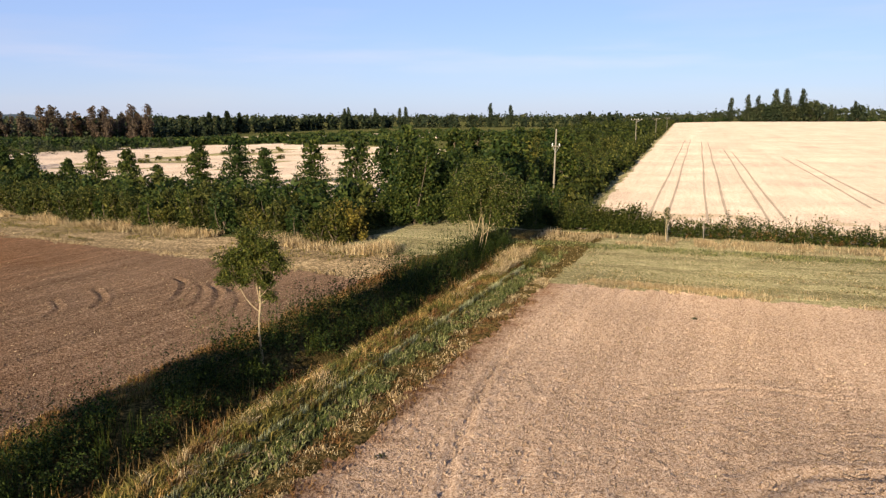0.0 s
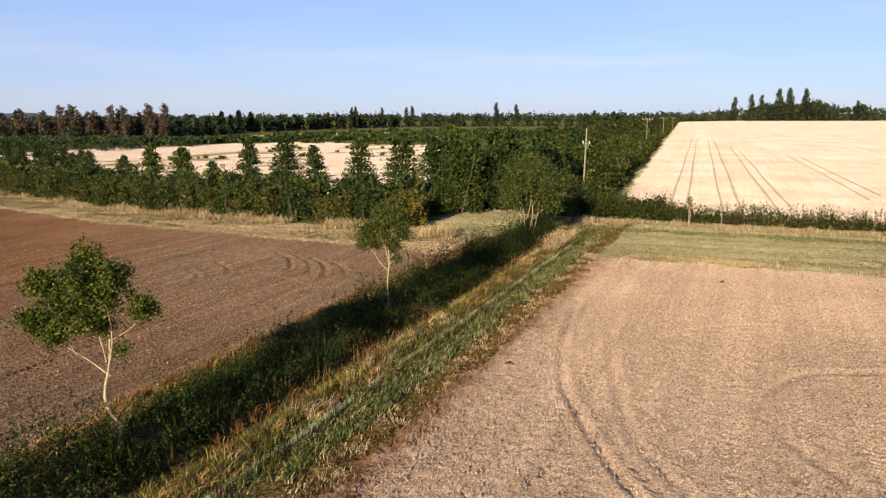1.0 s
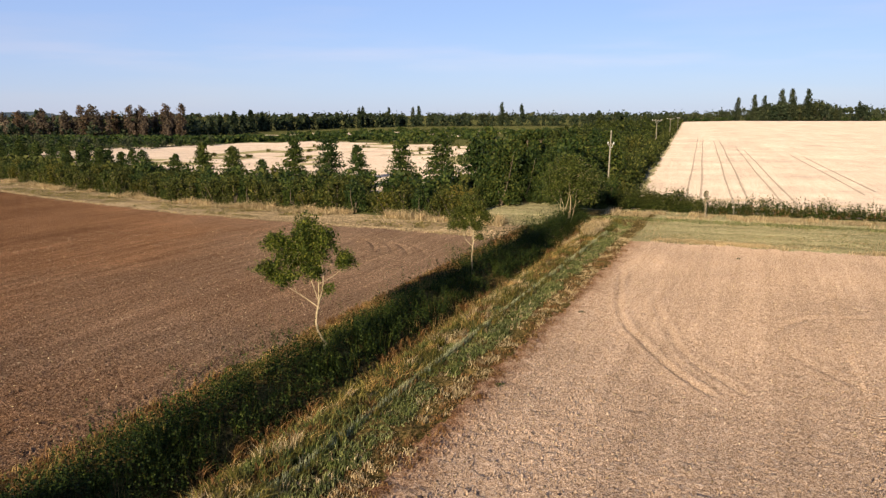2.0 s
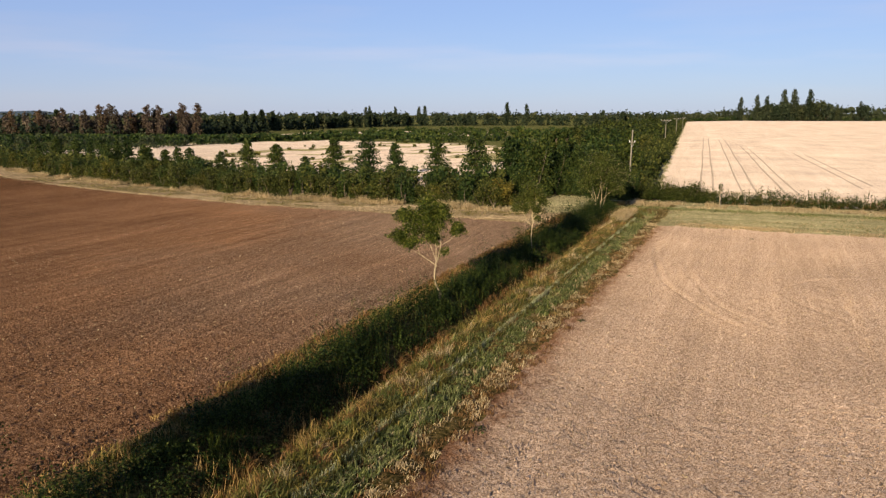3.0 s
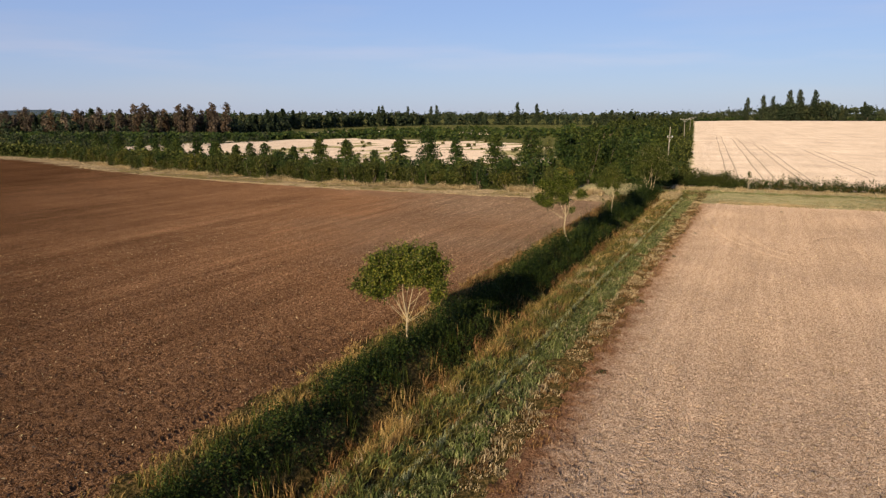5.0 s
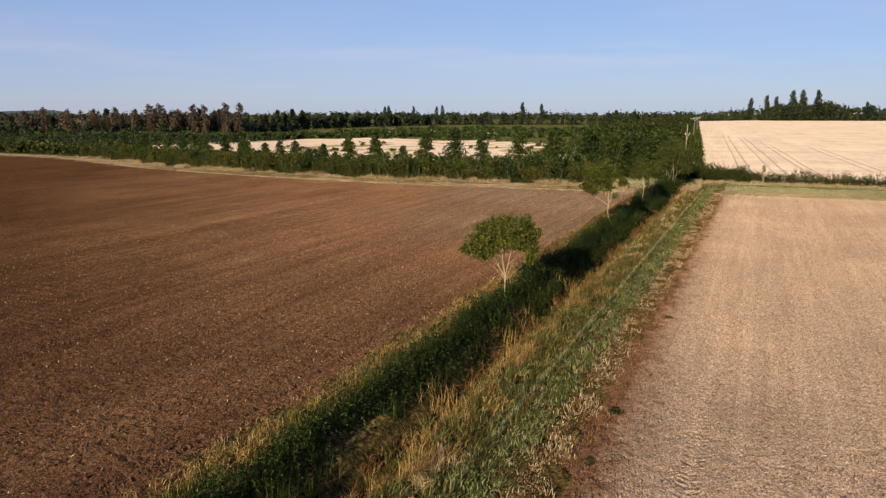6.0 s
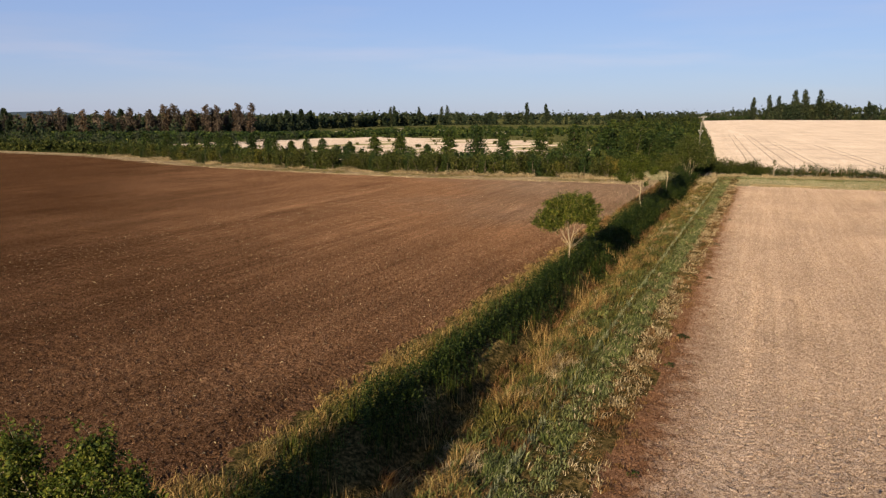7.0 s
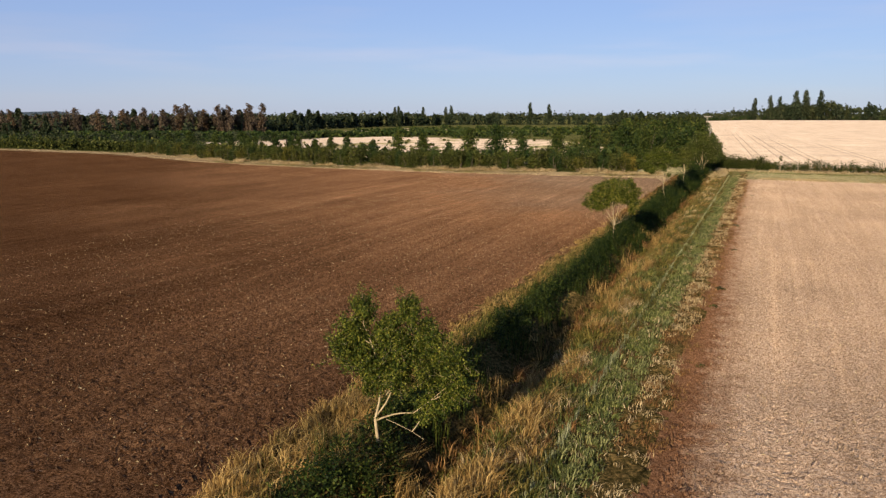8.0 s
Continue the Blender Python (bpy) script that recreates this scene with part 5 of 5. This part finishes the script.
# ---- clods and straw lying on the tilled fields ----
def clods(name, n, u0, u1, v0, v1, mat, label, lean):
    """Loose clods: small steep four-sided lumps, more of them towards the bank."""
    u = rng.uniform(u0, u1, n)
    v = v0 + (v1 - v0) * rng.random(n) ** lean
    c = xyz(u, v, 0.02)
    size = 0.022 + 0.042 * rng.random(n) ** 2.2
    ang = np.arange(4) * np.pi / 2 + rng.uniform(0, 6.28, (n, 1))
    rad = size[:, None] * rng.uniform(0.7, 1.3, (n, 4))
    ring = c[:, None] + np.stack([np.cos(ang) * rad, np.sin(ang) * rad, np.full((n, 4), -0.035)], -1)
    apex = c + np.stack([rng.normal(0, 0.3, n) * size, rng.normal(0, 0.3, n) * size, size * rng.uniform(0.9, 1.5, n)], -1)
    vv = np.concatenate([ring, apex[:, None]], 1).reshape(-1, 3)
    k = np.arange(n)[:, None] * 5
    tri = np.concatenate([k + np.array([[i, (i + 1) % 4, 4]]) for i in range(4)])
    return tagged(part(name, mesh(name, vv, [(tri, 0)], mat)), label, "soil", kind="stuff")


clods("clods", 21000, -97, -6, 0.1, 15, SOIL_EAST, "loose pale clods lying on the tilled field", 1.4)
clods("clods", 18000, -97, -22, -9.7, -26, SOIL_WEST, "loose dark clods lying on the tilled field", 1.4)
n = 9000
c = np.concatenate([xyz(rng.uniform(-98, -2, n), rng.uniform(0.5, 26, n), 0.05), xyz(rng.uniform(-98, -4, n), rng.uniform(-46, -9.6, n), 0.05)])
lv, lf = diamonds(c, 0.11, 0.25, rng, 0.28)
tagged(part("straw_litter", mesh("straw_litter", lv, [(lf, 0)], GRASS_DRY)), "bits of pale straw littered over the tilled soil", "straw", kind="stuff")


# ---- wheel lines ----
def ribbon(name, us_, vs_, width, mat, label, lift=0.03):
    """A pressed wheel line: a shallow trough with raised lips."""
    c = np.stack([us_, vs_], 1)
    d = np.gradient(c, axis=0)
    d /= np.linalg.norm(d, axis=1, keepdims=True)
    side = np.stack([-d[:, 1], d[:, 0]], 1) * width / 2 * rng.uniform(0.75, 1.25, (len(c), 1))
    rows = [(1.25, -0.03), (0.95, lift + 0.012), (0.5, lift - 0.012), (-0.5, lift - 0.012), (-0.95, lift + 0.012), (-1.25, -0.03)]
    v = np.concatenate([xyz(*(c + side * a).T, z) for a, z in rows])
    n, k = len(c), np.arange(len(c) - 1)
    q = np.concatenate([np.stack([k, k + 1, k + 1 + n, k + n], 1) + r * n for r in range(len(rows) - 1)])
    return tagged(part(name, mesh(name, v, [(q, 0)], mat)), label, "wheel track", "wheel tracks", "structure")


for v0, near_u, far_u in ((0.5, 26, 215), (2.1, 26, 215), (5.4, 27, 200), (7.2, 26, 200), (10.4, 30, 155), (11.8, 30, 140), (20.4, 42, 125), (22.2, 46, 120)):
    a = np.arange(near_u, far_u, 1.5)
    ribbon("wheel_track", a, v0 - 0.068 * (a - 40) + 0.06 * np.sin(a / 11.0 + v0), 0.23, STUBBLE_WORN, "worn tractor wheel line through the stubble")

def tread(u0, u1, v0, mat, label):
    """Chevron lug prints of a tractor tyre: low bars of soil, slanting from both sides."""
    vv, qq, n = [], [], 0
    for u in np.arange(u0, u1, 0.27):
        for sgn in (-1, 1):
            a, b = np.array([u, v0 + sgn * 0.02]), np.array([u + 0.2, v0 + sgn * 0.3])
            w = np.array([0.05, 0])
            z = 0.03 + rng.uniform(-0.02, 0.012)
            for foot, lift in ((a - w, -0.02), (a, z), (a + w, -0.02), (b - w, -0.02), (b, z), (b + w, -0.02)):
                vv.append(xyz(foot[0], foot[1], lift))
            qq += [(n, n + 3, n + 4, n + 1), (n + 1, n + 4, n + 5, n + 2)]
            n += 6
    return tagged(part("wheel_track", mesh("wheel_track", np.array(vv), [(np.array(qq), 0)], mat)), label, "wheel track", "wheel tracks", "structure")


for u0, u1, v0 in ((-34, -9, 12.5), (-98, -56, 2.9), (-84, -60, 5.0)):
    tread(u0, u1, v0, SOIL_EAST, "chevron tyre prints along the pale tilled field")
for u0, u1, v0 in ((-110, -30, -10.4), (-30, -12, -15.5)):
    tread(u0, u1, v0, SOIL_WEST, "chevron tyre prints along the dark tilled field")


# ---- sapling, stake and marker post, weeds in the field's margin ----
def sapling(u, v):
    root = new("staked_sapling")
    root.matrix_world = at(u, v)
    stem = [bend((0, 0, -0.1), (0.04, 0, 2.5), 0.03, 0.012, 0.02, 6)] + [bend((0, 0, z), (rng.normal() * 0.25, rng.normal() * 0.25, z + 0.5), 0.01, 0.004, 0.1, 4) for z in (1.4, 1.7, 1.9, 2.1)]
    tv, tf = tubes(stem, 6)
    part("trunk", mesh("trunk", tv, [(tf, 0)], BARK_PALE), root)
    tv, tf = tubes([np.array([[0.09, 0, -0.3, 0.03], [0.09, 0, 0.6, 0.03], [0.09, 0, 1.25, 0.028], [0.09, 0, 1.27, 0.004]])], 8)
    part("stake", mesh("stake", tv, [(tf, 0)], POLE_WOOD), root, "pale wooden stake")
    lv, lf = diamonds(blob_points([(0, 0, 2.2, 0.3, 0.3, 0.5, 260), (0.1, 0, 1.8, 0.3, 0.25, 0.3, 120)]), 0.09)
    part("crown", mesh("crown", lv, [(lf, 0)], LEAF_SHRUB), root)
    return tagged(root, "thin pale sapling tied to a stake before the low hedge", "sapling")


def short_post(name, u, v, tall, r, label):
    root = new(name)
    root.matrix_world = at(u, v) @ pose(0, 0, 0, 1.5, -2.0, 0)
    tv, tf = tubes([np.array([[0, 0, -0.3, r], [0, 0, tall * 0.5, r * 0.97], [0, 0, tall - 0.03, r * 0.92], [0, 0, tall, r * 0.6], [0, 0, tall + 0.005, 0.002]])], 9)
    part("post", mesh("post", tv, [(tf, 0)], POLE_WOOD), root)
    return tagged(root, label, "post")


sapling(16.0, 4.1)
short_post("stake", 17.2, 6.6, 1.5, 0.035, "short pale wooden stake before the low hedge")


def weed(seed, wide, tall):
    r = np.random.default_rng(seed)
    a = r.uniform(0, 2 * np.pi, 90)
    d = wide * 0.5 * np.sqrt(r.random(90))
    c = np.stack([d * np.cos(a), d * np.sin(a), tall * r.uniform(0.1, 1.0, 90) * (1 - 0.6 * d / wide)], 1)
    root = new("weed")
    lv, lf = diamonds(c, 0.09, 0.7, r, 0.5)
    part("leaves", mesh("leaves", lv, [(lf, 0)], NETTLE), root)
    tv, tf = tubes([bend((0, 0, -0.03), (c[k, 0], c[k, 1], c[k, 2]), 0.006, 0.003, 0.1, 4, r) for k in range(8)], 4)
    part("stems", mesh("stems", tv, [(tf, 0)], GRASS_OLIVE), root)
    return tagged(root, "small dark green weed growing in the field margin", "weed", "weeds of the field margin")


first_weed = weed(171, 0.55, 0.22)
spread(first_weed, [(-70.2, 0.3, 1.0), (-74.0, 0.25, 0.8), (-58.0, 0.5, 0.8), (-46.5, 0.2, 0.9), (-33.0, 0.4, 0.8), (-83.0, 0.4, 0.7), (-22.0, 0.9, 0.7), (-4.6, 7.6, 0.6)])
